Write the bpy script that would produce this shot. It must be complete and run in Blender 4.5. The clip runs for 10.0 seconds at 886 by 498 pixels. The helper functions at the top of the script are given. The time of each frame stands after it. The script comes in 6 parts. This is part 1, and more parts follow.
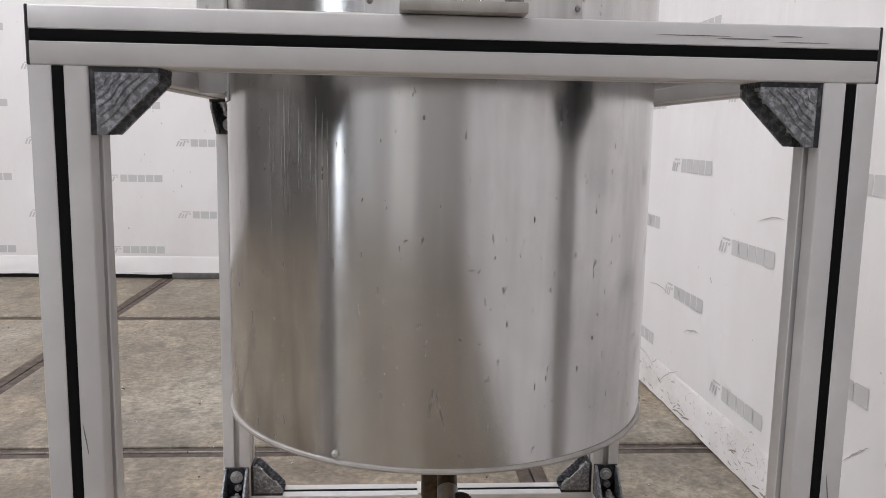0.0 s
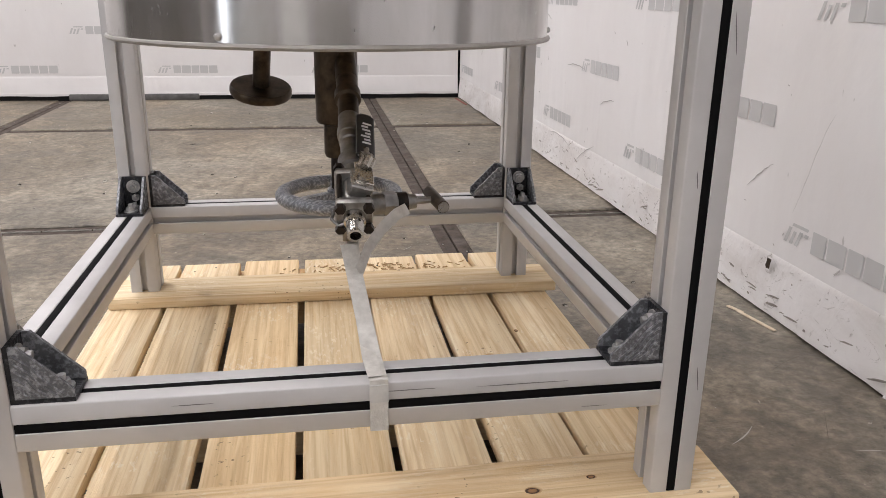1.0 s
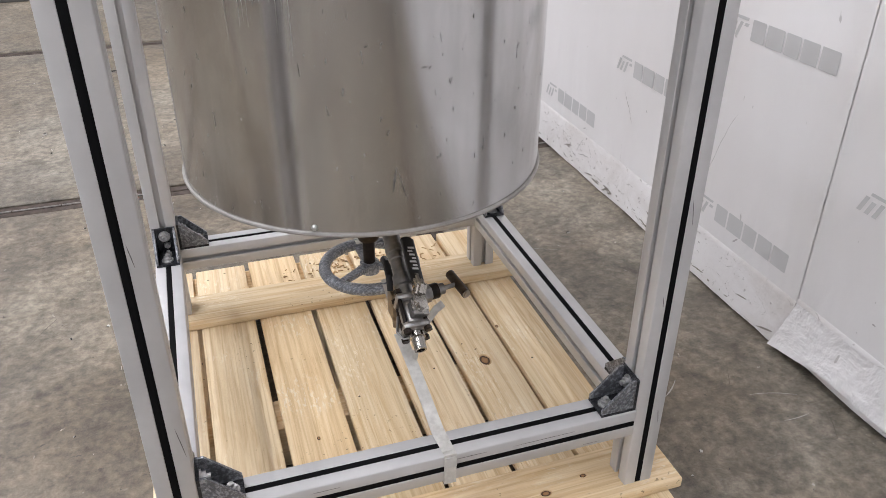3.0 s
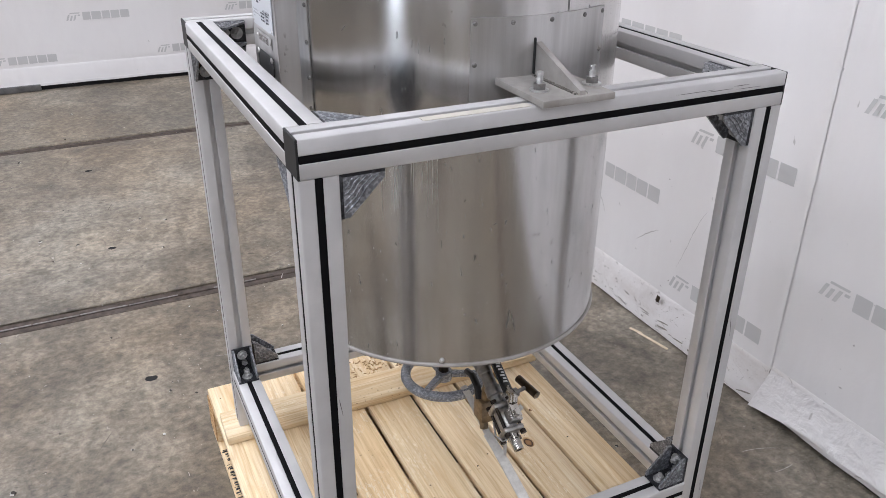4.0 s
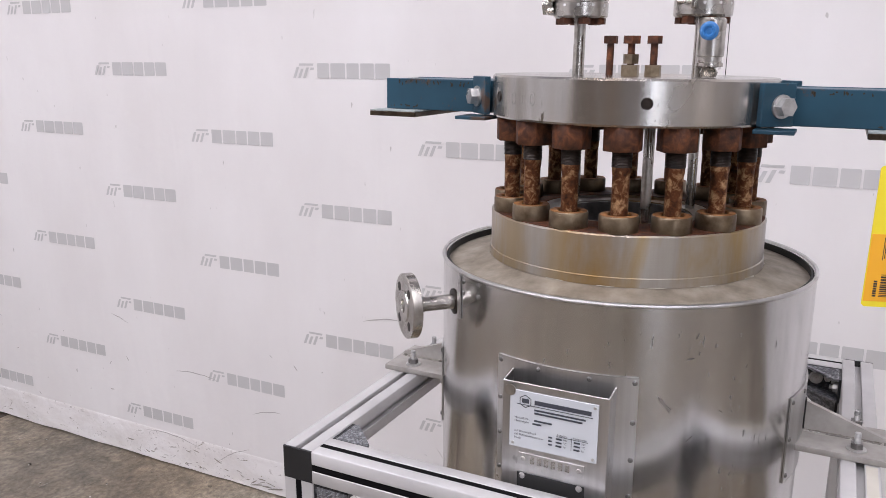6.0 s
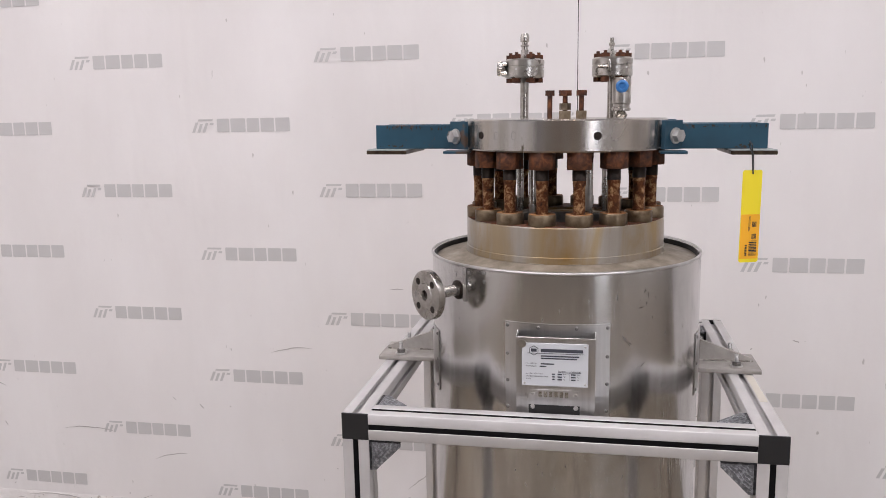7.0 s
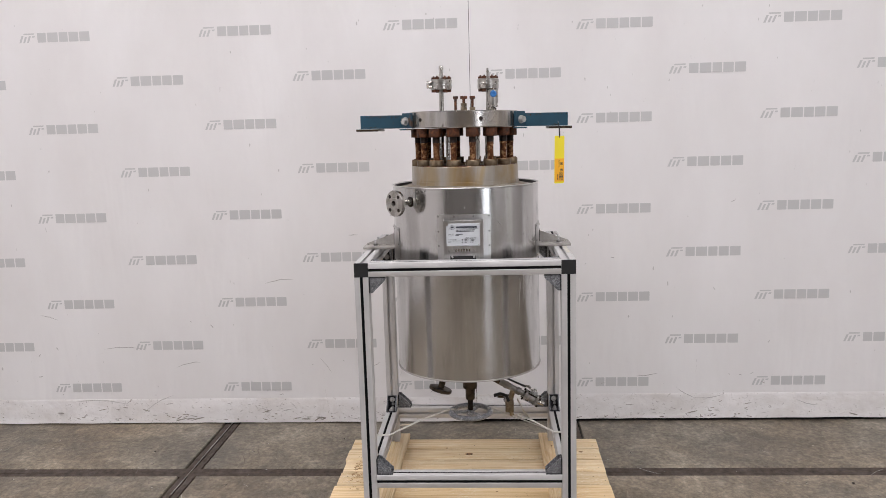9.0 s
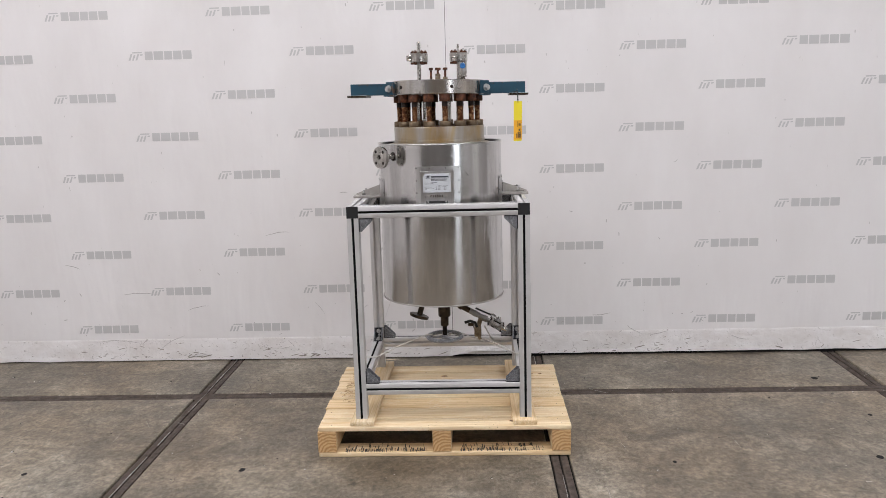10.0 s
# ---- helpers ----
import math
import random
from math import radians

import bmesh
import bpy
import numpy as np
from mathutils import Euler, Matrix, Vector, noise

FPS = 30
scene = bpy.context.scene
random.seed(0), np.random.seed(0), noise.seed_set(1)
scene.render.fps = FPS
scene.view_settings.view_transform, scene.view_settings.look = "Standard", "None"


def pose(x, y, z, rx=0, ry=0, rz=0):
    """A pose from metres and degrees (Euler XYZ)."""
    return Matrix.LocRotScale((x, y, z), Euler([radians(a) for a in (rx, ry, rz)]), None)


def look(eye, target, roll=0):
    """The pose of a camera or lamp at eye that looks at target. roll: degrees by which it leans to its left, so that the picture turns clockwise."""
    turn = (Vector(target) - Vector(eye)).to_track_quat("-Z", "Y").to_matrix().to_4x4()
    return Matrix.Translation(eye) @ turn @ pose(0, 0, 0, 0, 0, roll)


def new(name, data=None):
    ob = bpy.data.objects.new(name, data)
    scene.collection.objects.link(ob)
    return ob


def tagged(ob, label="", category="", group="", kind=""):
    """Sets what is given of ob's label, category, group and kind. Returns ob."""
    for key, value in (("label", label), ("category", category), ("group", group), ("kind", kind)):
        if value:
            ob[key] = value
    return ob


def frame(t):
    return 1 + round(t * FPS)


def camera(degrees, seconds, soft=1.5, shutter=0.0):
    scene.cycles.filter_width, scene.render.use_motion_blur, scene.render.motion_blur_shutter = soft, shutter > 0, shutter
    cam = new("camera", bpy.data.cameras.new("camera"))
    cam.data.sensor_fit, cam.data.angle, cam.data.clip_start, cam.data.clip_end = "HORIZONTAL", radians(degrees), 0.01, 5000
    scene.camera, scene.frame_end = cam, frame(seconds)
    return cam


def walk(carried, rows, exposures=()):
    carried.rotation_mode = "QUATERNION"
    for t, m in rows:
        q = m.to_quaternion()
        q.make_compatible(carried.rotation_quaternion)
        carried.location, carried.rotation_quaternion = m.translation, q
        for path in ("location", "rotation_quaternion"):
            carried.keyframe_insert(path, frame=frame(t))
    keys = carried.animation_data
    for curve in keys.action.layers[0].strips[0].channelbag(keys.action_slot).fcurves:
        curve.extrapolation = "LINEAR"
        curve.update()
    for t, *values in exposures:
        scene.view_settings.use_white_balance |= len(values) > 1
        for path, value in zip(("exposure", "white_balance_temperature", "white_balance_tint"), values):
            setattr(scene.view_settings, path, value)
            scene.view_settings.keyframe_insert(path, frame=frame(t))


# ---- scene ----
cam = camera(58.5, 10.0, 0.6)
PATH = [
    (0, (-0.065, -1.089, 0.998), (0.065, 0.885, 0.714), 1.04),
    (0.5, (-0.034, -1.102, 0.804), (0.181, 0.846, 0.408), 1.38),
    (1, (-0.036, -1.098, 0.694), (0.281, 0.777, 0.075), 0.76),
    (1.5, (-0.062, -1.074, 0.65), (0.336, 0.706, -0.171), 0.25),
    (2, (-0.073, -1.077, 0.747), (0.395, 0.625, -0.194), 0.25),
    (2.5, (-0.15, -1.089, 0.949), (0.381, 0.562, -0.049), 0.25),
    (2.7, (-0.186, -1.12, 1.035), (0.347, 0.52, 0.022), 0.3),
    (3.8, (-0.508, -1.23, 1.362), (0.185, 0.384, 0.407), 0.5),
    (4, (-0.588, -1.211, 1.392), (0.187, 0.396, 0.487), 0.5),
    (4.5, (-0.744, -1.094, 1.503), (0.268, 0.432, 0.699), 0.5),
    (5, (-0.866, -0.832, 1.577), (0.406, 0.545, 0.881), 0.7),
    (5.5, (-1.049, -0.562, 1.61), (0.473, 0.607, 1.045), 0.6),
    (5.7, (-1.106, -0.443, 1.637), (0.509, 0.616, 1.116), 0.5),
    (6.8, (-1.574, -0.073, 1.643), (0.348, 0.351, 1.288), -1.0),
    (7, (-1.683, -0.062, 1.635), (0.252, 0.311, 1.297), -1.1),
    (7.5, (-2.008, -0.022, 1.607), (-0.05, 0.246, 1.301), -1.3),
    (8, (-2.362, -0.023, 1.605), (-0.393, 0.175, 1.315), -1.4),
    (8.5, (-2.716, -0.066, 1.58), (-0.743, 0.085, 1.291), -1.5),
    (9, (-3.07, -0.093, 1.559), (-1.097, 0.027, 1.257), -1.6),
    (9.5, (-3.391, -0.121, 1.544), (-1.419, -0.024, 1.224), -1.6),
    (10, (-3.655, -0.16, 1.504), (-1.689, -0.075, 1.15), -1.6),
]
walk(cam, [(t, look(eye, target, roll)) for t, eye, target, roll in PATH], [(0, -0.25, 6250, 12), (1.5, -0.11, 6550, 14), (2.5, -0.07, 6250, 12), (4.5, -0.17, 5950, 13), (5.5, -0.19, 6050, 18), (7.5, -0.42, 6530, 17), (10, -0.41, 6330, 13)])

# ---- light ----
world = bpy.data.worlds.new("world")
scene.world = world
world.use_nodes = True
world.node_tree.nodes["Background"].inputs["Color"].default_value = (0.9, 0.95, 1.0, 1)
world.node_tree.nodes["Background"].inputs["Strength"].default_value = 0.05
LAMP_W = 40.0
ROOM = (-7.2, 1.12, -6.5, 4.78, 5.2)      # x0, x1, y0, y1, ceiling height


def tube_light(x, y, along, share=1.0, length=2.4, width=0.28):
    lamp = bpy.data.lights.new("ceiling_lamp", "AREA")
    lamp.shape, lamp.size, lamp.size_y = "RECTANGLE", length, width
    lamp.energy, lamp.color = LAMP_W * share, (1.0, 0.985, 0.985)
    ob = new("ceiling_lamp", lamp)
    ob.matrix_world = pose(x, y, ROOM[4] - 0.16, 0, 0, 90 if along == "y" else 0)
    return ob


LIGHT_SPOTS = [(x, y) for x in (-5.4, -3.2, -1.0) for y in (-4.8, -2.2, 0.4, 3.0)]
for lx, ly in LIGHT_SPOTS:
    tube_light(lx, ly, "y", {-4.8: 0.78, -2.2: 0.80, 0.4: 1.15, 3.0: 1.55}[ly] * {-5.4: 1.15, -3.2: 1.36, -1.0: 0.72}[lx])


# Daylight through the tall doorway in the west wall
DOOR = (-5.6, -3.9, 0.0, 3.9)      # y0, y1, z0, z1
day = bpy.data.lights.new("doorway_daylight", "AREA")
day.shape, day.size, day.size_y = "RECTANGLE", DOOR[1] - DOOR[0], DOOR[3] - DOOR[2]
day.energy, day.color = 26.0, (0.90, 0.95, 1.0)
day_ob = new("doorway_daylight", day)
day_ob.matrix_world = look((ROOM[0] - 0.12, (DOOR[0] + DOOR[1]) / 2, 1.95), (0, (DOOR[0] + DOOR[1]) / 2, 1.95))


# ---- materials ----
def material(name, color=(0.5, 0.5, 0.5), rough=0.5, metal=0.0):
    m = bpy.data.materials.new(name)
    m.use_nodes = True
    b = m.node_tree.nodes["Principled BSDF"]
    b.inputs["Base Color"].default_value = (*color, 1)
    b.inputs["Roughness"].default_value = rough
    b.inputs["Metallic"].default_value = metal
    return m


def coords(m, stretch=(1, 1, 1), shift=True, space="Object"):
    """Object coordinates, stretched, and moved by a random amount for each object."""
    nt = m.node_tree
    tc = nt.nodes.new("ShaderNodeTexCoord")
    mp = nt.nodes.new("ShaderNodeMapping")
    mp.inputs["Scale"].default_value = stretch
    nt.links.new(tc.outputs[space], mp.inputs["Vector"])
    if shift:
        info = nt.nodes.new("ShaderNodeObjectInfo")
        mul = nt.nodes.new("ShaderNodeMath")
        mul.operation, mul.inputs[1].default_value = "MULTIPLY", 37.0
        nt.links.new(info.outputs["Random"], mul.inputs[0])
        nt.links.new(mul.outputs[0], mp.inputs["Location"])
    return mp.outputs["Vector"]


def noise_tex(m, vec, scale, detail=4.0, rough=0.55, distort=0.0):
    n = m.node_tree.nodes.new("ShaderNodeTexNoise")
    n.inputs["Scale"].default_value, n.inputs["Detail"].default_value = scale, detail
    n.inputs["Roughness"].default_value, n.inputs["Distortion"].default_value = rough, distort
    m.node_tree.links.new(vec, n.inputs["Vector"])
    return n.outputs["Fac"]


def ramp(m, fac, stops):
    r = m.node_tree.nodes.new("ShaderNodeValToRGB")
    els = r.color_ramp.elements
    while len(els) < len(stops):
        els.new(0.5)
    for el, (pos, col) in zip(els, stops):
        el.position = pos
        el.color = (*col, 1) if len(col) == 3 else col
    m.node_tree.links.new(fac, r.inputs["Fac"])
    return r.outputs["Color"]


def grey(*stops):
    return [(p, (v, v, v)) for p, v in stops]


def mix(m, fac, a, b, mode="MIX"):
    n = m.node_tree.nodes.new("ShaderNodeMix")
    n.data_type, n.blend_type = "RGBA", mode
    for value, socket in ((fac, n.inputs[0]), (a, n.inputs[6]), (b, n.inputs[7])):
        if isinstance(value, (int, float)):
            socket.default_value = value
        elif isinstance(value, tuple):
            socket.default_value = (*value, 1)
        else:
            m.node_tree.links.new(value, socket)
    return n.outputs[2]


def feed(m, socket, out):
    m.node_tree.links.new(out, m.node_tree.nodes["Principled BSDF"].inputs[socket])


def bump(m, height, strength=0.2, distance=0.002):
    b = m.node_tree.nodes.new("ShaderNodeBump")
    b.inputs["Strength"].default_value, b.inputs["Distance"].default_value = strength, distance
    m.node_tree.links.new(height, b.inputs["Height"])
    feed(m, "Normal", b.outputs["Normal"])


def steel_sheet(name, base=0.6, rough=(0.2, 0.34), aniso=0.75, grooved=False):
    """Brushed stainless sheet with dull patches, runs, upright scratches and small dark scuffs."""
    m = material(name, metal=1.0)
    v = coords(m, shift=False)
    runs = noise_tex(m, coords(m, (14, 14, 0.7), False), 1.6, 6, 0.6)
    fine = noise_tex(m, coords(m, (1, 1, 30), False), 26, 3)
    patch = noise_tex(m, v, 5.0, 5, 0.6, 0.6)
    spread = noise_tex(m, v, 3.1, 2)
    low, high, cloud = (0.79, 1.08, 0.26) if grooved else (0.66, 1.18, 0.4)
    col = ramp(m, runs, [(0.3, (base * low, base * low * 0.985, base * low * 0.965)), (0.58, (base, base * 0.992, base * 0.988)), (0.8, (base * high, base * high * 0.995, base * high * 0.995))])
    col = mix(m, ramp(m, patch, grey((0.45, 0.0), (0.75, cloud))), col, (base * 0.70, base * 0.67, base * 0.62))

    def times(a, b):
        n = m.node_tree.nodes.new("ShaderNodeMath")
        n.operation = "MULTIPLY"
        m.node_tree.links.new(a, n.inputs[0])
        m.node_tree.links.new(b, n.inputs[1])
        return n.outputs[0]
    rg = m.node_tree.nodes.new("ShaderNodeMapRange")
    rg.inputs[1].default_value, rg.inputs[2].default_value = 0.3, 0.75
    rg.inputs[3].default_value, rg.inputs[4].default_value = rough
    m.node_tree.links.new(patch, rg.inputs[0])
    dull = rg.outputs[0]
    if grooved:
        stain = times(ramp(m, noise_tex(m, coords(m, (1, 1, 0.3), False), 8, 6, 0.65, 0.5), grey((0.47, 0.0), (0.65, 0.65))), ramp(m, spread, grey((0.35, 0.25), (0.6, 1.0))))
        col = mix(m, stain, col, (base * 0.55, base * 0.525, base * 0.485))
        flecks = times(ramp(m, noise_tex(m, coords(m, (1, 1, 0.30), False), 165, 3, 0.6), grey((0.67, 0.0), (0.71, 0.6))), ramp(m, noise_tex(m, v, 4.3, 3), grey((0.42, 0.15), (0.56, 1.0))))
        col = mix(m, flecks, col, (0.06, 0.052, 0.045))
        lines = times(ramp(m, noise_tex(m, coords(m, (150, 150, 0.9), False), 1.4, 2, 0.5), grey((0.62, 0.0), (0.66, 1.0))), ramp(m, noise_tex(m, coords(m, (1, 1, 0.5), False), 3.7, 2), grey((0.56, 0.0), (0.66, 0.22))))
        col = mix(m, lines, col, (0.86, 0.85, 0.84))
        dull = mix(m, lines, dull, (0.5, 0.5, 0.5))
        dull = mix(m, flecks, dull, (0.6, 0.6, 0.6))
    else:
        spots = times(ramp(m, noise_tex(m, coords(m, (1, 1, 0.45), False), 46, 3, 0.6), grey((0.69, 0.0), (0.74, 1.0))), ramp(m, spread, grey((0.42, 0.0), (0.6, 1.0))))
        col = mix(m, spots, col, (0.09, 0.08, 0.07))
    feed(m, "Base Color", col)
    feed(m, "Roughness", dull)
    b = m.node_tree.nodes["Principled BSDF"]
    b.inputs["Anisotropic"].default_value = aniso
    b.inputs["Anisotropic Rotation"].default_value = 0.25
    tg = m.node_tree.nodes.new("ShaderNodeTangent")
    tg.direction_type, tg.axis = "RADIAL", "Z"
    feed(m, "Tangent", tg.outputs[0])
    if grooved:
        bump(m, noise_tex(m, coords(m, (1, 1, 0.12), False), 9, 1, 0.5), 0.09, 0.004)
        return m
    bump(m, mix(m, 0.5, fine, noise_tex(m, v, 9, 3)), 0.06, 0.004)
    return m


def worn_metal(name, dark, light, rough=0.4, scale=30, metal=1.0, strength=0.15):
    m = material(name, metal=metal)
    v = coords(m)
    n = noise_tex(m, v, scale, 6, 0.6)
    feed(m, "Base Color", ramp(m, n, [(0.3, dark), (0.7, light)]))
    feed(m, "Roughness", ramp(m, noise_tex(m, v, scale * 0.4, 4), grey((0.3, rough * 0.75), (0.7, rough * 1.25))))
    bump(m, noise_tex(m, v, scale * 6, 3), strength, 0.001)
    return m


def rusty(name, a, b, c, metal=0.25, scale=60):
    m = material(name, rough=0.75, metal=metal)
    v = coords(m)
    feed(m, "Base Color", ramp(m, noise_tex(m, v, scale, 7, 0.65, 0.4), [(0.3, a), (0.5, b), (0.72, c)]))
    feed(m, "Roughness", ramp(m, noise_tex(m, v, scale * 0.5, 3), grey((0.3, 0.5), (0.7, 0.9))))
    bump(m, noise_tex(m, v, scale * 4, 4), 0.25, 0.001)
    return m


def pine(name, axis):
    """New pine boards: pale, with long grain, a few darker streaks, rough sawn."""
    m = material(name, rough=0.7)
    long = {"x": (0.9, 14, 14), "y": (14, 0.9, 14)}[axis]
    v = coords(m, long)
    g = noise_tex(m, v, 2.2, 6, 0.6, 1.3)
    w = m.node_tree.nodes.new("ShaderNodeTexWave")
    w.wave_type, w.bands_direction = "BANDS", "Y" if axis == "x" else "X"
    w.inputs["Scale"].default_value, w.inputs["Distortion"].default_value = 0.9, 6.0
    w.inputs["Detail"].default_value, w.inputs["Detail Scale"].default_value = 3, 0.8
    m.node_tree.links.new(v, w.inputs["Vector"])
    col = ramp(m, g, [(0.22, (0.67, 0.49, 0.280)), (0.5, (0.82, 0.665, 0.435)), (0.8, (0.89, 0.775, 0.58))])
    col = mix(m, ramp(m, w.outputs["Fac"], grey((0.6, 0.0), (1.0, 0.26))), col, (0.56, 0.36, 0.16))
    tint = m.node_tree.nodes.new("ShaderNodeObjectInfo")
    col = mix(m, 0.8, col, ramp(m, tint.outputs["Random"], [(0.0, (0.80, 0.78, 0.74)), (0.5, (1, 1, 1)), (1.0, (0.96, 0.88, 0.76))]), "MULTIPLY")
    flecks = noise_tex(m, coords(m, (3.2, 1, 1) if axis == "y" else (1, 3.2, 1)), 55, 4, 0.6, 0.6)
    area = noise_tex(m, coords(m), 5, 3, 0.6)
    fl = m.node_tree.nodes.new("ShaderNodeMath")
    fl.operation = "MULTIPLY"
    m.node_tree.links.new(ramp(m, flecks, grey((0.54, 0), (0.62, 1))), fl.inputs[0])
    m.node_tree.links.new(ramp(m, area, grey((0.50, 0.0), (0.63, 0.6))), fl.inputs[1])
    col = mix(m, fl.outputs[0], col, (0.88, 0.80, 0.64))
    rings = noise_tex(m, v, 6.5, 3, 0.6, 0.8)
    col = mix(m, ramp(m, rings, grey((0.50, 0.0), (0.68, 0.42))), col, (0.55, 0.35, 0.15))
    warm = noise_tex(m, coords(m, {"x": (1.2, 4, 4), "y": (4, 1.2, 4)}[axis]), 2.4, 4, 0.6, 1.0)
    col = mix(m, ramp(m, warm, grey((0.55, 0.0), (0.74, 0.5))), col, (0.62, 0.38, 0.15))
    hair = noise_tex(m, coords(m, {"x": (1.2, 70, 70), "y": (70, 1.2, 70)}[axis]), 3.0, 3, 0.6, 0.5)
    col = mix(m, 0.45, col, ramp(m, hair, [(0.34, (0.70, 0.60, 0.47)), (0.5, (1, 1, 1)), (0.68, (1.10, 1.12, 1.14))]), "MULTIPLY")
    grime = noise_tex(m, coords(m), 2.6, 6, 0.65, 0.8)
    col = mix(m, ramp(m, grime, grey((0.58, 0.0), (0.78, 0.34))), col, (0.44, 0.35, 0.23))
    specks = noise_tex(m, coords(m, (1, 1, 1)), 120, 2, 0.5)
    where = noise_tex(m, coords(m, (1, 1, 1)), 7, 2, 0.5)
    f = m.node_tree.nodes.new("ShaderNodeMath")
    f.operation = "MULTIPLY"
    m.node_tree.links.new(ramp(m, specks, grey((0.66, 0), (0.72, 1))), f.inputs[0])
    m.node_tree.links.new(ramp(m, where, grey((0.55, 0), (0.66, 0.8))), f.inputs[1])
    col = mix(m, f.outputs[0], col, (0.16, 0.09, 0.04))
    feed(m, "Base Color", col)
    bump(m, mix(m, 0.5, noise_tex(m, v, 9, 4), noise_tex(m, coords(m), 190, 4, 0.7)), 0.75, 0.0025)
    return m


def concrete_mat(name):
    """Old hall concrete: brown-grey, blotched, scratched by trucks, with dark crumbs and pale wear."""
    m = material(name, rough=0.75)
    v = coords(m, shift=False, space="Object")
    move = m.node_tree.nodes.new("ShaderNodeVectorMath")
    move.inputs[1].default_value = (3.7, 1.9, 0.6)
    m.node_tree.links.new(v, move.inputs[0])
    v = move.outputs[0]
    big = noise_tex(m, v, 0.8, 4, 0.6, 0.5)
    mid = noise_tex(m, v, 2.6, 9, 0.66, 0.8)
    cloud = noise_tex(m, coords(m, (1.3, 1.0, 1), False), 9, 9, 0.7, 1.0)
    fine = noise_tex(m, v, 48, 6, 0.7)
    fibre = noise_tex(m, coords(m, (1.0, 1.5, 1), False), 24, 8, 0.7, 1.4)
    swell = noise_tex(m, coords(m, (1.0, 0.75, 1), False), 13, 4, 0.55, 0.6)
    drag = noise_tex(m, coords(m, (2.0, 9.0, 1), False), 5, 7, 0.7, 1.2)
    col = ramp(m, mid, [(0.34, (0.106, 0.092, 0.073)), (0.5, (0.180, 0.160, 0.130)), (0.66, (0.268, 0.244, 0.205))])
    col = mix(m, 0.8, col, ramp(m, big, [(0.36, (0.82, 0.79, 0.74)), (0.62, (1.14, 1.13, 1.12))]), "MULTIPLY")
    col = mix(m, 0.8, col, ramp(m, cloud, grey((0.34, 0.60), (0.5, 1.0), (0.66, 1.34))), "MULTIPLY")
    col = mix(m, 0.8, col, ramp(m, fibre, [(0.34, (0.72, 0.69, 0.65)), (0.5, (1, 1, 1)), (0.66, (1.22, 1.22, 1.20))]), "MULTIPLY")
    col = mix(m, 0.8, col, ramp(m, fine, grey((0.36, 0.58), (0.52, 1.0), (0.66, 1.38))), "MULTIPLY")
    col = mix(m, ramp(m, drag, grey((0.60, 0), (0.72, 0.30))), col, (0.40, 0.375, 0.34))
    col = mix(m, ramp(m, noise_tex(m, v, 3.2, 6, 0.7, 1.5), grey((0.565, 0), (0.69, 0.62))), col, (0.095, 0.078, 0.060))
    col = mix(m, ramp(m, noise_tex(m, coords(m, (1, 1.7, 1), False), 30, 3, 0.6, 0.6), grey((0.69, 0), (0.72, 0.75))), col, (0.05, 0.044, 0.038))
    col = mix(m, ramp(m, noise_tex(m, coords(m, (2.2, 1, 1), False), 27, 3, 0.6, 0.8), grey((0.71, 0), (0.74, 0.7))), col, (0.50, 0.475, 0.44))
    col = mix(m, 0.8, col, ramp(m, noise_tex(m, v, 1.4, 4, 0.6), [(0.36, (1.10, 0.99, 0.85)), (0.62, (1.0, 1.0, 0.98))]), "MULTIPLY")
    feed(m, "Base Color", col)
    feed(m, "Roughness", ramp(m, mid, grey((0.3, 0.40), (0.7, 0.62))))
    bump(m, mix(m, 0.3, swell, mix(m, 0.5, fine, fibre)), 0.8, 0.009)
    return m


def tarp_mat(name, dirty=False, crumple=0.12, relief=0.6):
    m = material(name, rough=0.5)
    v = coords(m, shift=False)
    soft = noise_tex(m, coords(m, (1, 1, 0.5), False), 2.2, 5, 0.55)
    col = ramp(m, soft, [(0.3, (0.712, 0.688, 0.678)), (0.65, (0.775, 0.758, 0.752))])
    scuff = noise_tex(m, coords(m, (1, 0.7, 4.5), False), 3.0, 8, 0.7, 0.8)
    col = mix(m, ramp(m, scuff, grey((0.70, 0), (0.80, 0.35))), col, (0.50, 0.48, 0.46))
    if dirty:
        smear = noise_tex(m, coords(m, (1, 1, 2.0), False), 4.5, 8, 0.68, 1.0)
        col = mix(m, ramp(m, smear, grey((0.40, 0.05), (0.66, 0.5))), col, (0.50, 0.455, 0.415))
        streak = noise_tex(m, coords(m, (1, 1.0, 1.5), False), 15, 8, 0.72, 3.0)
        col = mix(m, ramp(m, streak, grey((0.585, 0), (0.65, 0.65))), col, (0.25, 0.22, 0.195))
        crumbs = noise_tex(m, coords(m, (1, 1, 1.6), False), 26, 4, 0.6)
        col = mix(m, ramp(m, crumbs, grey((0.70, 0), (0.74, 0.7))), col, (0.14, 0.12, 0.10))
    else:
        dots = noise_tex(m, coords(m, (1, 1, 0.4), False), 46, 2, 0.5)
        col = mix(m, ramp(m, dots, grey((0.75, 0), (0.78, 0.6))), col, (0.35, 0.33, 0.31))
    feed(m, "Base Color", col)
    waves = noise_tex(m, coords(m, (1, 1.6, 0.35), False), 2.6, 3, 0.5, 0.4)
    creases = noise_tex(m, coords(m, (1, 1, 1), False), 11, 4, 0.55, 0.35)
    bump(m, mix(m, crumple, waves, creases), relief, 0.02)
    return m


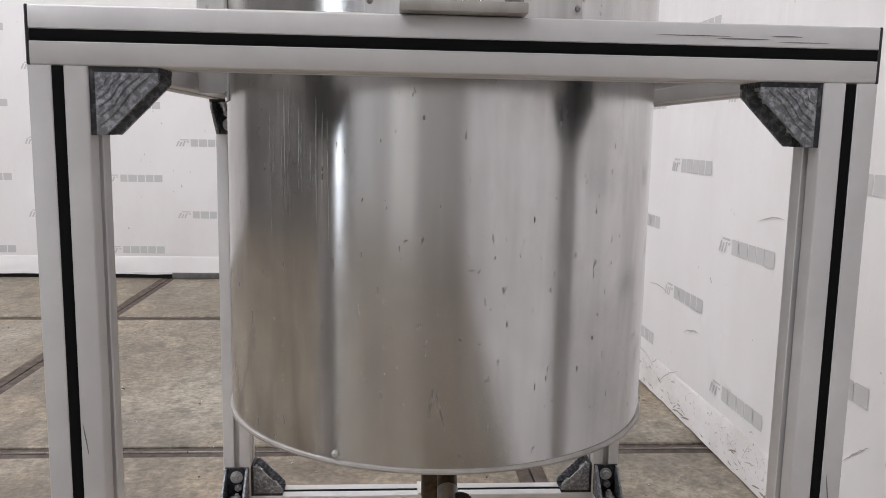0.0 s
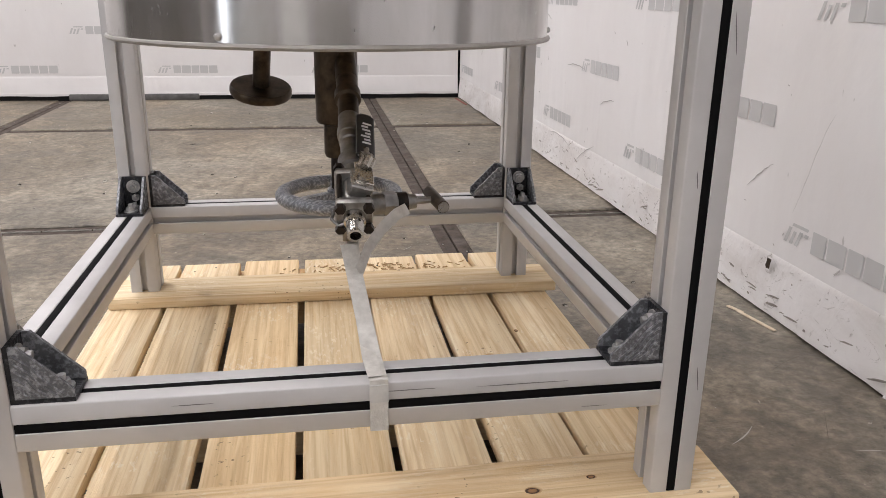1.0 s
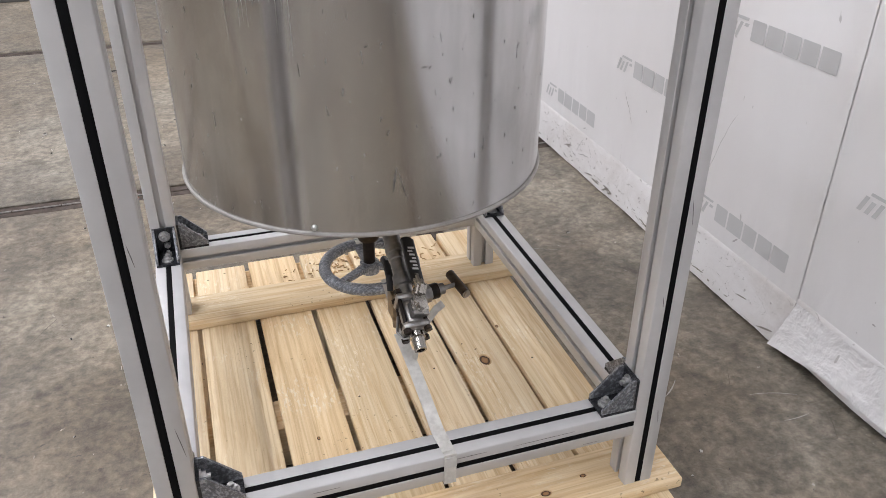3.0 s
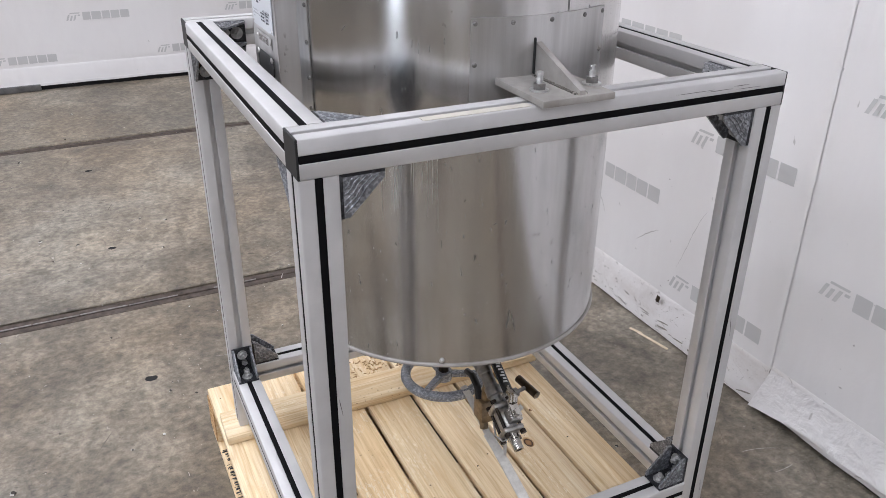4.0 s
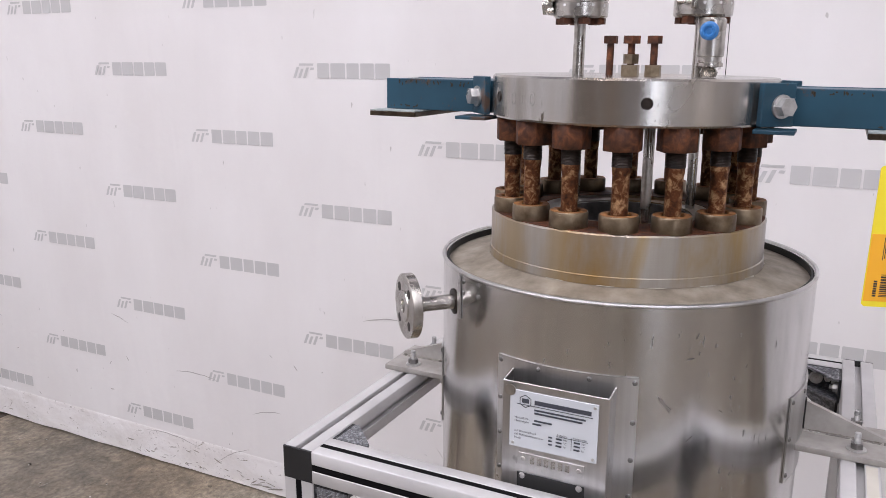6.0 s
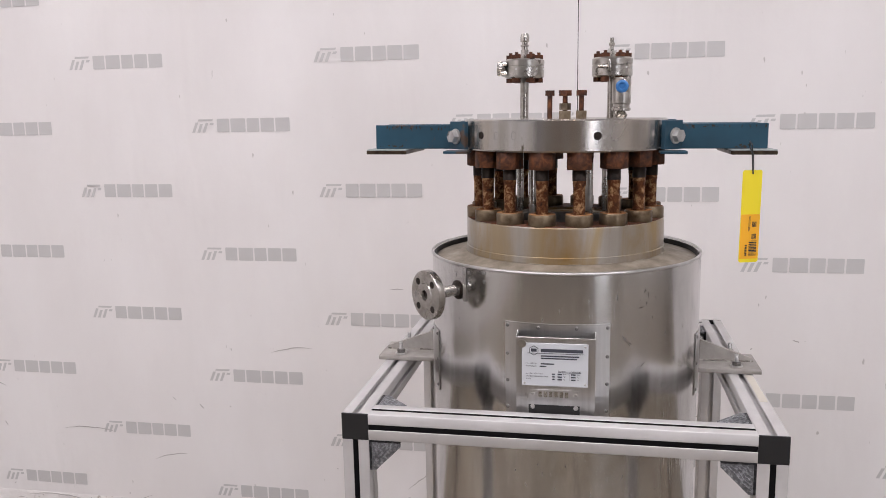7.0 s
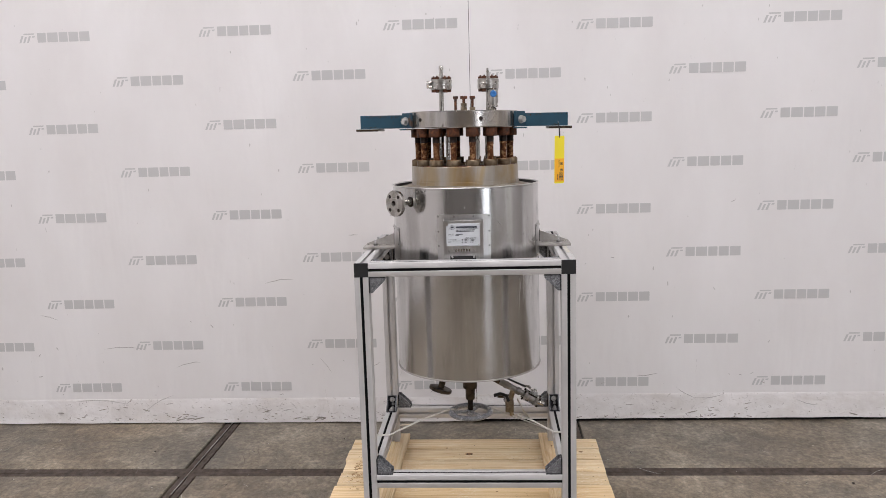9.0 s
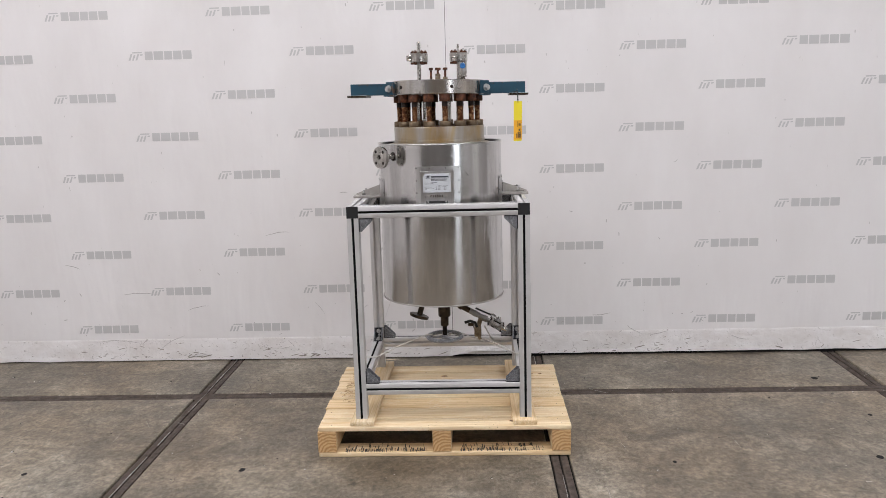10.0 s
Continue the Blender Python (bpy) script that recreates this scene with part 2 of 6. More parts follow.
def blue_paint(name):
    m = material(name, rough=0.45)
    v = coords(m)
    n = noise_tex(m, v, 16, 8, 0.7, 0.3)
    col = ramp(m, noise_tex(m, v, 7, 4), [(0.3, (0.007, 0.038, 0.064)), (0.7, (0.014, 0.070, 0.112))])
    col = mix(m, ramp(m, n, grey((0.575, 0), (0.63, 0.9))), col, (0.075, 0.04, 0.022))
    feed(m, "Base Color", col)
    bump(m, n, 0.2, 0.001)
    return m


JACKET = steel_sheet("brushed_stainless", 0.67, (0.13, 0.24), 0.34, True)
SHEET = steel_sheet("stainless_sheet", 0.62, (0.26, 0.4), 0.3)
COVER = worn_metal("dusty_stainless", (0.16, 0.132, 0.098), (0.38, 0.335, 0.275), 0.6, 22, 0.35)
FITTING = worn_metal("turned_steel", (0.34, 0.32, 0.29), (0.58, 0.56, 0.53), 0.27, 40)
def stained_flange(name, base=0.44, rough=(0.36, 0.5), metal=0.65, amount=1.0):
    """Turned steel with amber rust washed down its side."""
    m = steel_sheet(name, base, rough, 0.3)
    b_ = m.node_tree.nodes["Principled BSDF"]
    b_.inputs["Metallic"].default_value = metal
    col = b_.inputs["Base Color"].links[0].from_socket
    wash = noise_tex(m, coords(m, (1, 1, 0.25), False), 14, 5, 0.6, 0.5)
    patch = noise_tex(m, coords(m, (1, 1, 0.3), False), 4.6, 2, 0.5)
    f = m.node_tree.nodes.new("ShaderNodeMath")
    f.operation = "MULTIPLY"
    m.node_tree.links.new(ramp(m, wash, grey((0.36, 0.3), (0.6, 1))), f.inputs[0])
    m.node_tree.links.new(ramp(m, patch, grey((0.42, 0.14 * amount), (0.56, 0.9 * amount))), f.inputs[1])
    xyz = m.node_tree.nodes.new("ShaderNodeSeparateXYZ")
    m.node_tree.links.new(coords(m, (1, 2.4, 1), False), xyz.inputs[0])
    place = m.node_tree.nodes.new("ShaderNodeMath")
    place.operation, place.inputs[1].default_value = "ADD", 0.5
    m.node_tree.links.new(xyz.outputs["Y"], place.inputs[0])
    run = m.node_tree.nodes.new("ShaderNodeMath")
    run.operation = "MULTIPLY"
    m.node_tree.links.new(ramp(m, place.outputs[0], grey((0.33, 0.0), (0.42, 0.85 * amount), (0.52, 0.85 * amount), (0.60, 0.0))), run.inputs[0])
    m.node_tree.links.new(ramp(m, wash, grey((0.36, 0.35), (0.6, 1))), run.inputs[1])
    col = mix(m, f.outputs[0], col, (0.34, 0.235, 0.098))
    feed(m, "Base Color", mix(m, run.outputs[0], col, (0.31, 0.185, 0.055)))
    return m


VALVE = worn_metal("grey_valve_steel", (0.22, 0.21, 0.20), (0.47, 0.455, 0.435), 0.36, 60, 0.85)
DULL = worn_metal("dull_grey_steel", (0.17, 0.165, 0.16), (0.34, 0.33, 0.32), 0.45, 50)
DARK = worn_metal("black_oxide_steel", (0.008, 0.006, 0.005), (0.040, 0.028, 0.022), 0.45, 60, 0.6)
BROWNED = worn_metal("browned_steel", (0.022, 0.016, 0.011), (0.105, 0.076, 0.050), 0.42, 45, 0.8)
RUST = rusty("rust_brown", (0.020, 0.008, 0.004), (0.080, 0.027, 0.011), (0.21, 0.072, 0.027))
ORANGE_RUST = rusty("orange_rust", (0.05, 0.018, 0.006), (0.20, 0.080, 0.022), (0.40, 0.20, 0.07), 0.2, 50)
RUSTROD = rusty("rusty_shank", (0.016, 0.006, 0.003), (0.125, 0.043, 0.014), (0.58, 0.37, 0.19), 0.65, 75)
COLLAR = worn_metal("rust_stained_collar", (0.075, 0.046, 0.024), (0.25, 0.195, 0.130), 0.38, 30, 0.75, 0.12)
BLUE = blue_paint("chipped_blue_paint")
ALU = worn_metal("anodised_aluminium", (0.50, 0.49, 0.488), (0.60, 0.588, 0.582), 0.55, 9, 0.38, 0.04)
def flecked(name, dark, light, scale, cut, metal, soft=0.05):
    """A dark hammered casting with worn bright flecks."""
    m = material(name, rough=0.45, metal=metal)
    n = noise_tex(m, coords(m, (1, 2.4, 1)), scale, 3, 0.6)
    col = ramp(m, n, [(cut - soft * 0.6, dark), (cut + soft, light)])
    col = mix(m, 0.6, col, ramp(m, noise_tex(m, coords(m), scale * 0.25, 4), grey((0.35, 0.55), (0.65, 1.25))), "MULTIPLY")
    feed(m, "Base Color", col)
    feed(m, "Roughness", ramp(m, n, grey((0.4, 0.55), (0.6, 0.32))))
    bump(m, n, 0.5, 0.0012)
    return m


CAST = flecked("die_cast_zinc", (0.15, 0.154, 0.165), (0.34, 0.35, 0.37), 190, 0.53, 0.45, 0.10)
# Darker copy of the casting, for the shade in the bracket's hollow
CASTSHADE = flecked("shaded_cast_bracket_foot", (0.020, 0.021, 0.025), (0.085, 0.088, 0.095), 150, 0.58, 0.4, 0.10)
ZINC = worn_metal("zinc_plated_screw", (0.38, 0.37, 0.36), (0.66, 0.65, 0.63), 0.32, 60, 0.7)
FOOT = worn_metal("grey_welded_steel", (0.28, 0.262, 0.24), (0.43, 0.41, 0.385), 0.5, 22, 0.4)
SEALANT_SHADE = material("black_sealant_and_shade", (0.012, 0.012, 0.012), 0.6)
BLACK = material("black_rubber", (0.005, 0.005, 0.0055), 0.8)
BLACK.node_tree.nodes["Principled BSDF"].inputs["Specular IOR Level"].default_value = 0.08
CAPS = material("black_plastic_cap", (0.010, 0.010, 0.011), 0.55)
PINE_Y, PINE_X = pine("pine_lengthwise", "y"), pine("pine_crosswise", "x")
SLAB = concrete_mat("worn_concrete")
FILLER = worn_metal("bitumen_joint", (0.034, 0.025, 0.020), (0.102, 0.077, 0.061), 0.9, 34, 0.0, 0.8)
LIP = worn_metal("worn_joint_edge", (0.22, 0.20, 0.18), (0.46, 0.43, 0.39), 0.7, 24, 0.0, 0.5)
# Near black: joint slots, and the shade in gaps and holes
VOID = material("dark_gap", (0.008, 0.008, 0.008), 0.9)
TARP, SKIRT = tarp_mat("white_pvc_tarpaulin"), tarp_mat("soiled_pvc_skirt", True, 0.6, 0.4)
CREASED = tarp_mat("creased_pvc_end", False, 0.9, 1.0)
BOLTS = worn_metal("grey_zinc_bolt", (0.26, 0.26, 0.26), (0.56, 0.55, 0.54), 0.35, 60, 0.6)
PRINT = material("grey_print", (0.515, 0.51, 0.505), 0.55)
STRAPW = worn_metal("woven_white_strap", (0.46, 0.44, 0.405), (0.64, 0.62, 0.575), 0.55, 80, 0.0, 0.5)
HAMMER = flecked("grey_hammered_paint", (0.19, 0.20, 0.225), (0.46, 0.48, 0.51), 210, 0.53, 0.15, 0.13)
YELLOW = material("yellow_plastic", (0.80, 0.66, 0.012), 0.45)
ORANGE = material("orange_label", (0.82, 0.40, 0.01), 0.5)
INK = material("black_ink", (0.02, 0.02, 0.02), 0.6)
PLATE = material("white_name_plate", (0.62, 0.65, 0.68), 0.35, 0.2)
PLATEINK = material("dark_plate_ink", (0.05, 0.055, 0.07), 0.5)
SLEEVE = material("black_vinyl_sleeve", (0.013, 0.013, 0.014), 0.35)
PALE = material("pale_print", (0.62, 0.62, 0.62), 0.5)
BLUEKNOB = material("blue_plastic", (0.03, 0.16, 0.42), 0.4)
BRASS = worn_metal("tarnished_brass", (0.15, 0.113, 0.076), (0.37, 0.305, 0.22), 0.4, 50)
CEIL = material("grey_ceiling", (0.35, 0.35, 0.36), 0.8)
HALL = worn_metal("grey_hall_wall", (0.40, 0.385, 0.375), (0.52, 0.505, 0.495), 0.8, 3, 0.0, 0.1)
DIM = worn_metal("dark_hall_cladding", (0.11, 0.105, 0.102), (0.18, 0.172, 0.167), 0.7, 3, 0.0, 0.1)
SKYGLOW = material("bright_outdoors", (0.8, 0.85, 0.9), 0.9)
SKYGLOW.node_tree.nodes["Principled BSDF"].inputs["Emission Color"].default_value = (0.90, 0.95, 1.0, 1)
SKYGLOW.node_tree.nodes["Principled BSDF"].inputs["Emission Strength"].default_value = 3.2
GLOW = material("lit_diffuser", (0.9, 0.9, 0.9), 0.5)
GLOW.node_tree.nodes["Principled BSDF"].inputs["Emission Color"].default_value = (1.0, 0.985, 0.985, 1)
GLOW.node_tree.nodes["Principled BSDF"].inputs["Emission Strength"].default_value = 6.0


# ---- mesh tools ----
def box(bm, lo, hi, bev=0.0, seg=2):
    vs = [bm.verts.new((x, y, z)) for x in (lo[0], hi[0]) for y in (lo[1], hi[1]) for z in (lo[2], hi[2])]
    fs = [bm.faces.new([vs[i] for i in q]) for q in ((0, 1, 3, 2), (4, 6, 7, 5), (0, 4, 5, 1), (2, 3, 7, 6), (0, 2, 6, 4), (1, 5, 7, 3))]
    if bev:
        es = list({e for f in fs for e in f.edges})
        bmesh.ops.bevel(bm, geom=es, offset=bev, segments=seg, profile=0.5, affect="EDGES")
    return vs


def basis(axis):
    z = Vector(axis).normalized()
    x = z.orthogonal().normalized() if abs(z.z) < 0.999 else Vector((1, 0, 0))
    if abs(z.z) < 0.999:
        x = Vector((0, 0, 1)).cross(z).normalized()
    return x, z.cross(x), z


def rod(bm, p0, p1, r0, r1=None, seg=20, turn=0.0):
    """A closed cylinder, cone or (seg=6) hexagon from p0 to p1."""
    p0, p1 = Vector(p0), Vector(p1)
    r1 = r0 if r1 is None else r1
    x, y, z = basis(p1 - p0)
    rings = []
    for p, r in ((p0, r0), (p1, r1)):
        rings.append([bm.verts.new(p + r * (math.cos(a) * x + math.sin(a) * y)) for a in (turn + 2 * math.pi * i / seg for i in range(seg))])
    for i in range(seg):
        j = (i + 1) % seg
        bm.faces.new((rings[0][i], rings[0][j], rings[1][j], rings[1][i]))
    bm.faces.new(rings[0][::-1])
    bm.faces.new(rings[1])


def lathe(bm, profile, origin=(0, 0, 0), axis=(0, 0, 1), seg=48, closed=False):
    """A profile of (radius, height) turned about an axis."""
    o = Vector(origin)
    x, y, z = basis(axis)
    rings = []
    for r, h in profile:
        if r < 1e-6:
            rings.append([bm.verts.new(o + h * z)])
        else:
            rings.append([bm.verts.new(o + h * z + r * (math.cos(a) * x + math.sin(a) * y)) for a in (2 * math.pi * i / seg for i in range(seg))])
    pairs = list(zip(rings, rings[1:])) + ([(rings[-1], rings[0])] if closed else [])
    for a, b in pairs:
        for i in range(seg):
            j = (i + 1) % seg
            if len(a) == 1 and len(b) == 1:
                continue
            if len(a) == 1:
                bm.faces.new((a[0], b[j], b[i]))
            elif len(b) == 1:
                bm.faces.new((a[i], a[j], b[0]))
            else:
                bm.faces.new((a[i], a[j], b[j], b[i]))


def prism(bm, poly, place, lo, hi):
    """A polygon of (u, v) extruded from lo to hi; place(u, v, w) gives the point."""
    a = [bm.verts.new(place(u, v, lo)) for u, v in poly]
    b = [bm.verts.new(place(u, v, hi)) for u, v in poly]
    n = len(poly)
    for i in range(n):
        j = (i + 1) % n
        bm.faces.new((a[i], a[j], b[j], b[i]))
    bm.faces.new(a[::-1])
    bm.faces.new(b)


def tube(bm, pts, r, seg=10, closed=False):
    pts = [Vector(p) for p in pts]
    n = len(pts)
    rings = []
    up = None
    for i, p in enumerate(pts):
        d = (pts[(i + 1) % n] - pts[i - 1]) if closed else (pts[min(i + 1, n - 1)] - pts[max(i - 1, 0)])
        d.normalize()
        if up is None:
            up = d.orthogonal().normalized()
        up = (up - up.dot(d) * d).normalized()
        s = d.cross(up)
        rings.append([bm.verts.new(p + r * (math.cos(a) * up + math.sin(a) * s)) for a in (2 * math.pi * k / seg for k in range(seg))])
    for i in range(n if closed else n - 1):
        a, b = rings[i], rings[(i + 1) % n]
        for k in range(seg):
            l = (k + 1) % seg
            bm.faces.new((a[k], a[l], b[l], b[k]))
    if not closed:
        bm.faces.new(rings[0][::-1])
        bm.faces.new(rings[-1])


def band(bm, pts, across, thick):
    """A flat strap along points, with its width vector and thickness vector at each point."""
    rings = []
    for p in pts:
        p = Vector(p)
        w, t = Vector(across) / 2, Vector(thick) / 2
        rings.append([bm.verts.new(p + a * w + b * t) for a, b in ((-1, -1), (1, -1), (1, 1), (-1, 1))])
    for a, b in zip(rings, rings[1:]):
        for k in range(4):
            l = (k + 1) % 4
            bm.faces.new((a[k], a[l], b[l], b[k]))
    bm.faces.new(rings[0][::-1])
    bm.faces.new(rings[-1])


def shell_patch(bm, r0, r1, a0, a1, z0, z1, seg=16):
    """A piece of a cylinder wall about the vertical axis, angles in degrees from +x."""
    cols = []
    for i in range(seg + 1):
        a = radians(a0 + (a1 - a0) * i / seg)
        c, s = math.cos(a), math.sin(a)
        cols.append([bm.verts.new((r * c, r * s, z)) for r, z in ((r0, z0), (r1, z0), (r1, z1), (r0, z1))])
    for p, q in zip(cols, cols[1:]):
        for k in range(4):
            l = (k + 1) % 4
            bm.faces.new((p[k], q[k], q[l], p[l]))
    bm.faces.new(cols[0])
    bm.faces.new(cols[-1][::-1])


def to_mesh(name, bm, mat, smooth=True, angle=35):
    bmesh.ops.recalc_face_normals(bm, faces=bm.faces)
    me = bpy.data.meshes.new(name)
    bm.to_mesh(me)
    bm.free()
    if mat:
        me.materials.append(mat)
    if smooth:
        me.polygons.foreach_set("use_smooth", [True] * len(me.polygons))
        me.set_sharp_from_angle(angle=radians(angle))
    return me


def made(fn, *args, **kw):
    bm = bmesh.new()
    fn(bm, *args, **kw)
    return bm


def thing(name, base, label, category, group=""):
    ob = new(name)
    ob.empty_display_size = 0.05
    ob.matrix_basis = pose(*base)
    return tagged(ob, label, category, group)


def piece(name, me, parent=None, m=None, label=""):
    ob = new(name, me)
    if parent is not None:
        ob.parent = parent
        if parent.type == "EMPTY":
            ob.matrix_parent_inverse = parent.matrix_basis.inverted()
    if m is not None:
        ob.matrix_basis = m
    if label:
        ob["label"] = label
    return ob


def part(name, bm, mat, parent=None, label="", m=None, smooth=True, angle=35):
    return piece(name, to_mesh(name, bm, mat, smooth, angle), parent, m, label)


def structure(name, bm, mat, label, category, smooth=True):
    ob = part(name, bm, mat, None, label, None, smooth)
    return tagged(ob, label, category, kind="structure")


# ---- floor ----
FX0, FX1, FY0, FY1 = ROOM[0], ROOM[1], ROOM[2], ROOM[3]
floor = structure("floor", made(box, (FX0, FY0, -0.14), (FX1, FY1, -0.022)), VOID, "worn concrete hall floor of large slabs with dark joints", "floor")
JX = [-7.4, -5.46, -3.52, -1.58, 0.36, 2.3]
JY = [-8.0, -6.05, -4.15, -2.25, -0.50, 1.33, 3.15, 5.0]
HALFJ = 0.043


def slab(bm, x0, x1, y0, y1):
    box(bm, (x0, y0, -0.10), (x1, y1, 0.0), 0.004, 1)


for x0, x1 in zip(JX, JX[1:]):
    for y0, y1 in zip(JY, JY[1:]):
        a, b = max(x0 + HALFJ, FX0), min(x1 - HALFJ, FX1)
        c, d = max(y0 + HALFJ, FY0), min(y1 - HALFJ, FY1)
        if b - a > 0.1 and d - c > 0.1:
            part("floor_slab", made(slab, a, b, c, d), SLAB, floor)


def fillers(bm):
    for x in JX[1:-1]:
        for s in (-1, 1):
            a, b = sorted((x + s * 0.0030, x + s * HALFJ))
            box(bm, (a, FY0, -0.05), (b, FY1, -0.0045), 0.001, 1)
    for y in JY[1:-1]:
        cuts = [FX0] + [x for x in JX[1:-1]] + [FX1]
        for x0, x1 in zip(cuts, cuts[1:]):
            a = x0 + (HALFJ + 0.001 if x0 != FX0 else 0)
            b = x1 - (HALFJ + 0.001 if x1 != FX1 else 0)
            for s in (-1, 1):
                box(bm, (a, min(y + s * 0.0035, y + s * (HALFJ - 0.008)), -0.05), (b, max(y + s * 0.0035, y + s * (HALFJ - 0.008)), -0.005), 0.002, 1)


part("joint_filler", made(fillers), FILLER, floor, "dark bitumen joint filler")


def joint_lip(bm, y):
    """The worn pale edge of the slot along a joint, broken here and there."""
    x = FX0
    k = 0
    while x < FX1 - 0.05:
        step = 0.10 + 0.25 * abs(noise.noise((k * 1.7, y, 2.0)))
        if noise.noise((k * 0.9, y * 3, 5.0)) > -0.25:
            w_ = 0.0025 + 0.002 * noise.noise((k * 1.3, y, 8.0))
            box(bm, (x, y + 0.0036, -0.02), (min(x + step, FX1 - 0.01), y + 0.0036 + w_, -0.0032))
        x += step + 0.004
        k += 1


for y in (-0.50, 1.33):
    part("joint_lip", made(joint_lip, y), LIP, floor, "pale worn edge of a joint")

# ---- hall shell ----
T = 0.2
# Unseen east and north walls, coloured black as the shade behind the sheets
structure("wall_east", made(box, (FX1 - 0.03, FY0 - T, -0.1), (FX1 + T, FY1 + T, ROOM[4])), VOID, "unseen backing wall, black as the shade behind the tarpaulins", "wall")
structure("wall_north", made(box, (FX0 - T, FY1 - 0.03, -0.1), (FX1 - 0.032, FY1 + T, ROOM[4])), VOID, "unseen backing wall, black as the shade behind the tarpaulin", "wall")
def west_wall(bm):
    y0, y1, z0, z1 = DOOR
    box(bm, (FX0 - T, FY0, -0.1), (FX0, y0, ROOM[4]))
    box(bm, (FX0 - T, y1, -0.1), (FX0, FY1 - 0.032, ROOM[4]))
    box(bm, (FX0 - T, y0, z1), (FX0, y1, ROOM[4]))


structure("wall_west", made(west_wall), DIM, "dark clad hall wall with a tall doorway", "wall")
structure("backdrop", made(box, (FX0 - 1.3, DOOR[0] - 1.5, -0.1), (FX0 - 1.2, DOOR[1] + 1.5, ROOM[4] + 0.5)), SKYGLOW, "bright daylight outside the doorway", "backdrop")
structure("wall_south", made(box, (FX0 - T, FY0 - T, -0.1), (FX1 - 0.032, FY0 - 0.002, ROOM[4])), HALL, "plain grey hall wall", "wall")


def pale_slats(bm):
    """A curtain of broad white slats, unseen, added for the jacket's pale reflection."""
    for k in range(24):
        box(bm, (-3.3, FY0 - 0.0015, 0.002 + 0.165 * k), (-1.6, FY0 + 0.024, 0.160 + 0.165 * k), 0.006, 1)


structure("reflected_slats", made(pale_slats), material("white_slat_paint", (0.74, 0.73, 0.71), 0.5), "unseen white slatted panel, added for the jacket's reflection", "door")
structure("ceiling", made(box, (FX0 - T, FY0 - T, ROOM[4] + 0.002), (FX1 + T, FY1 + T, ROOM[4] + 0.2)), CEIL, "plain grey hall ceiling", "ceiling")
for lx, ly in LIGHT_SPOTS:
    lightbox = thing("ceiling_light", (lx, ly, ROOM[4]), "long white ceiling light fitting with a lit diffuser", "ceiling light", "hall ceiling lights")
    part("housing", made(box, (lx - 0.17, ly - 1.25, ROOM[4] - 0.12), (lx + 0.17, ly + 1.25, ROOM[4]), 0.01), ALU, lightbox)
    part("diffuser", made(box, (lx - 0.15, ly - 1.22, ROOM[4] - 0.135), (lx + 0.15, ly + 1.22, ROOM[4] - 0.121)), GLOW, lightbox)

# ---- hung tarpaulins ----
WX, WY = 0.985, 4.34       # the printed faces
TOP = 4.9


def hung(bm, place, u0, u1, z0, z1, seed, amp=0.0006, step=0.25):
    """A hung sheet with slight waves; place(u, z, out) gives the point."""
    nu, nz = max(2, int((u1 - u0) / step)), max(2, int((z1 - z0) / step))
    for back in (0, 1):
        grid = []
        for i in range(nu + 1):
            u = u0 + (u1 - u0) * i / nu
            col = []
            for k in range(nz + 1):
                z = z0 + (z1 - z0) * k / nz
                o = amp * noise.noise((u * 0.9 + seed, z * 0.5, seed * 3.1)) + amp * 0.4 * noise.noise((u * 3.3, z * 1.4 + seed, 7.7))
                col.append(bm.verts.new(place(u, z, o - 0.004 * back)))
            grid.append(col)
        for i in range(nu):
            for k in range(nz):
                q = (grid[i][k], grid[i + 1][k], grid[i + 1][k + 1], grid[i][k + 1])
                bm.faces.new(q if not back else q[::-1])


def east(u, z, o):
    return (WX - o, u, z)


def north(u, z, o):
    return (u, WY - o, z)


# Black strips put in for the shade in the gaps under the hems
structure("gap_shade_strip", made(box, (WX + 0.004, FY0 + 0.02, -0.012), (WX + 0.03, WY, 0.030)), VOID, "black strip put in as the shaded gap under the tarpaulin", "floor rail")
structure("gap_shade_strip", made(box, (FX0 + 0.02, WY + 0.003, -0.012), (WX, WY + 0.03, 0.070)), VOID, "black strip put in as the shaded gap under the tarpaulin", "floor rail")
SEAM = -0.005
tarps = {}
for key, fn, u0, u1, z0, seed, label in (
        ("tarpaulin_east", east, SEAM + 0.0012, WY + 0.004, 0.135, 1.3, "white printed pvc tarpaulin hung as a wall, with a soiled hem"),
        ("tarpaulin_east", east, FY0 + 0.02, SEAM - 0.0012, 0.135, 5.9, "white printed pvc tarpaulin hung as a wall, wrinkled at its hem"),
        ("tarpaulin_north", north, FX0 + 0.02, WX - 0.016, 0.135, 9.1, "white printed pvc tarpaulin hung across the hall")):
    sheet = structure(key, made(hung, fn, u0, u1, z0, TOP, seed), TARP, label, "tarpaulin")
    tarps.setdefault(key, []).append(sheet)


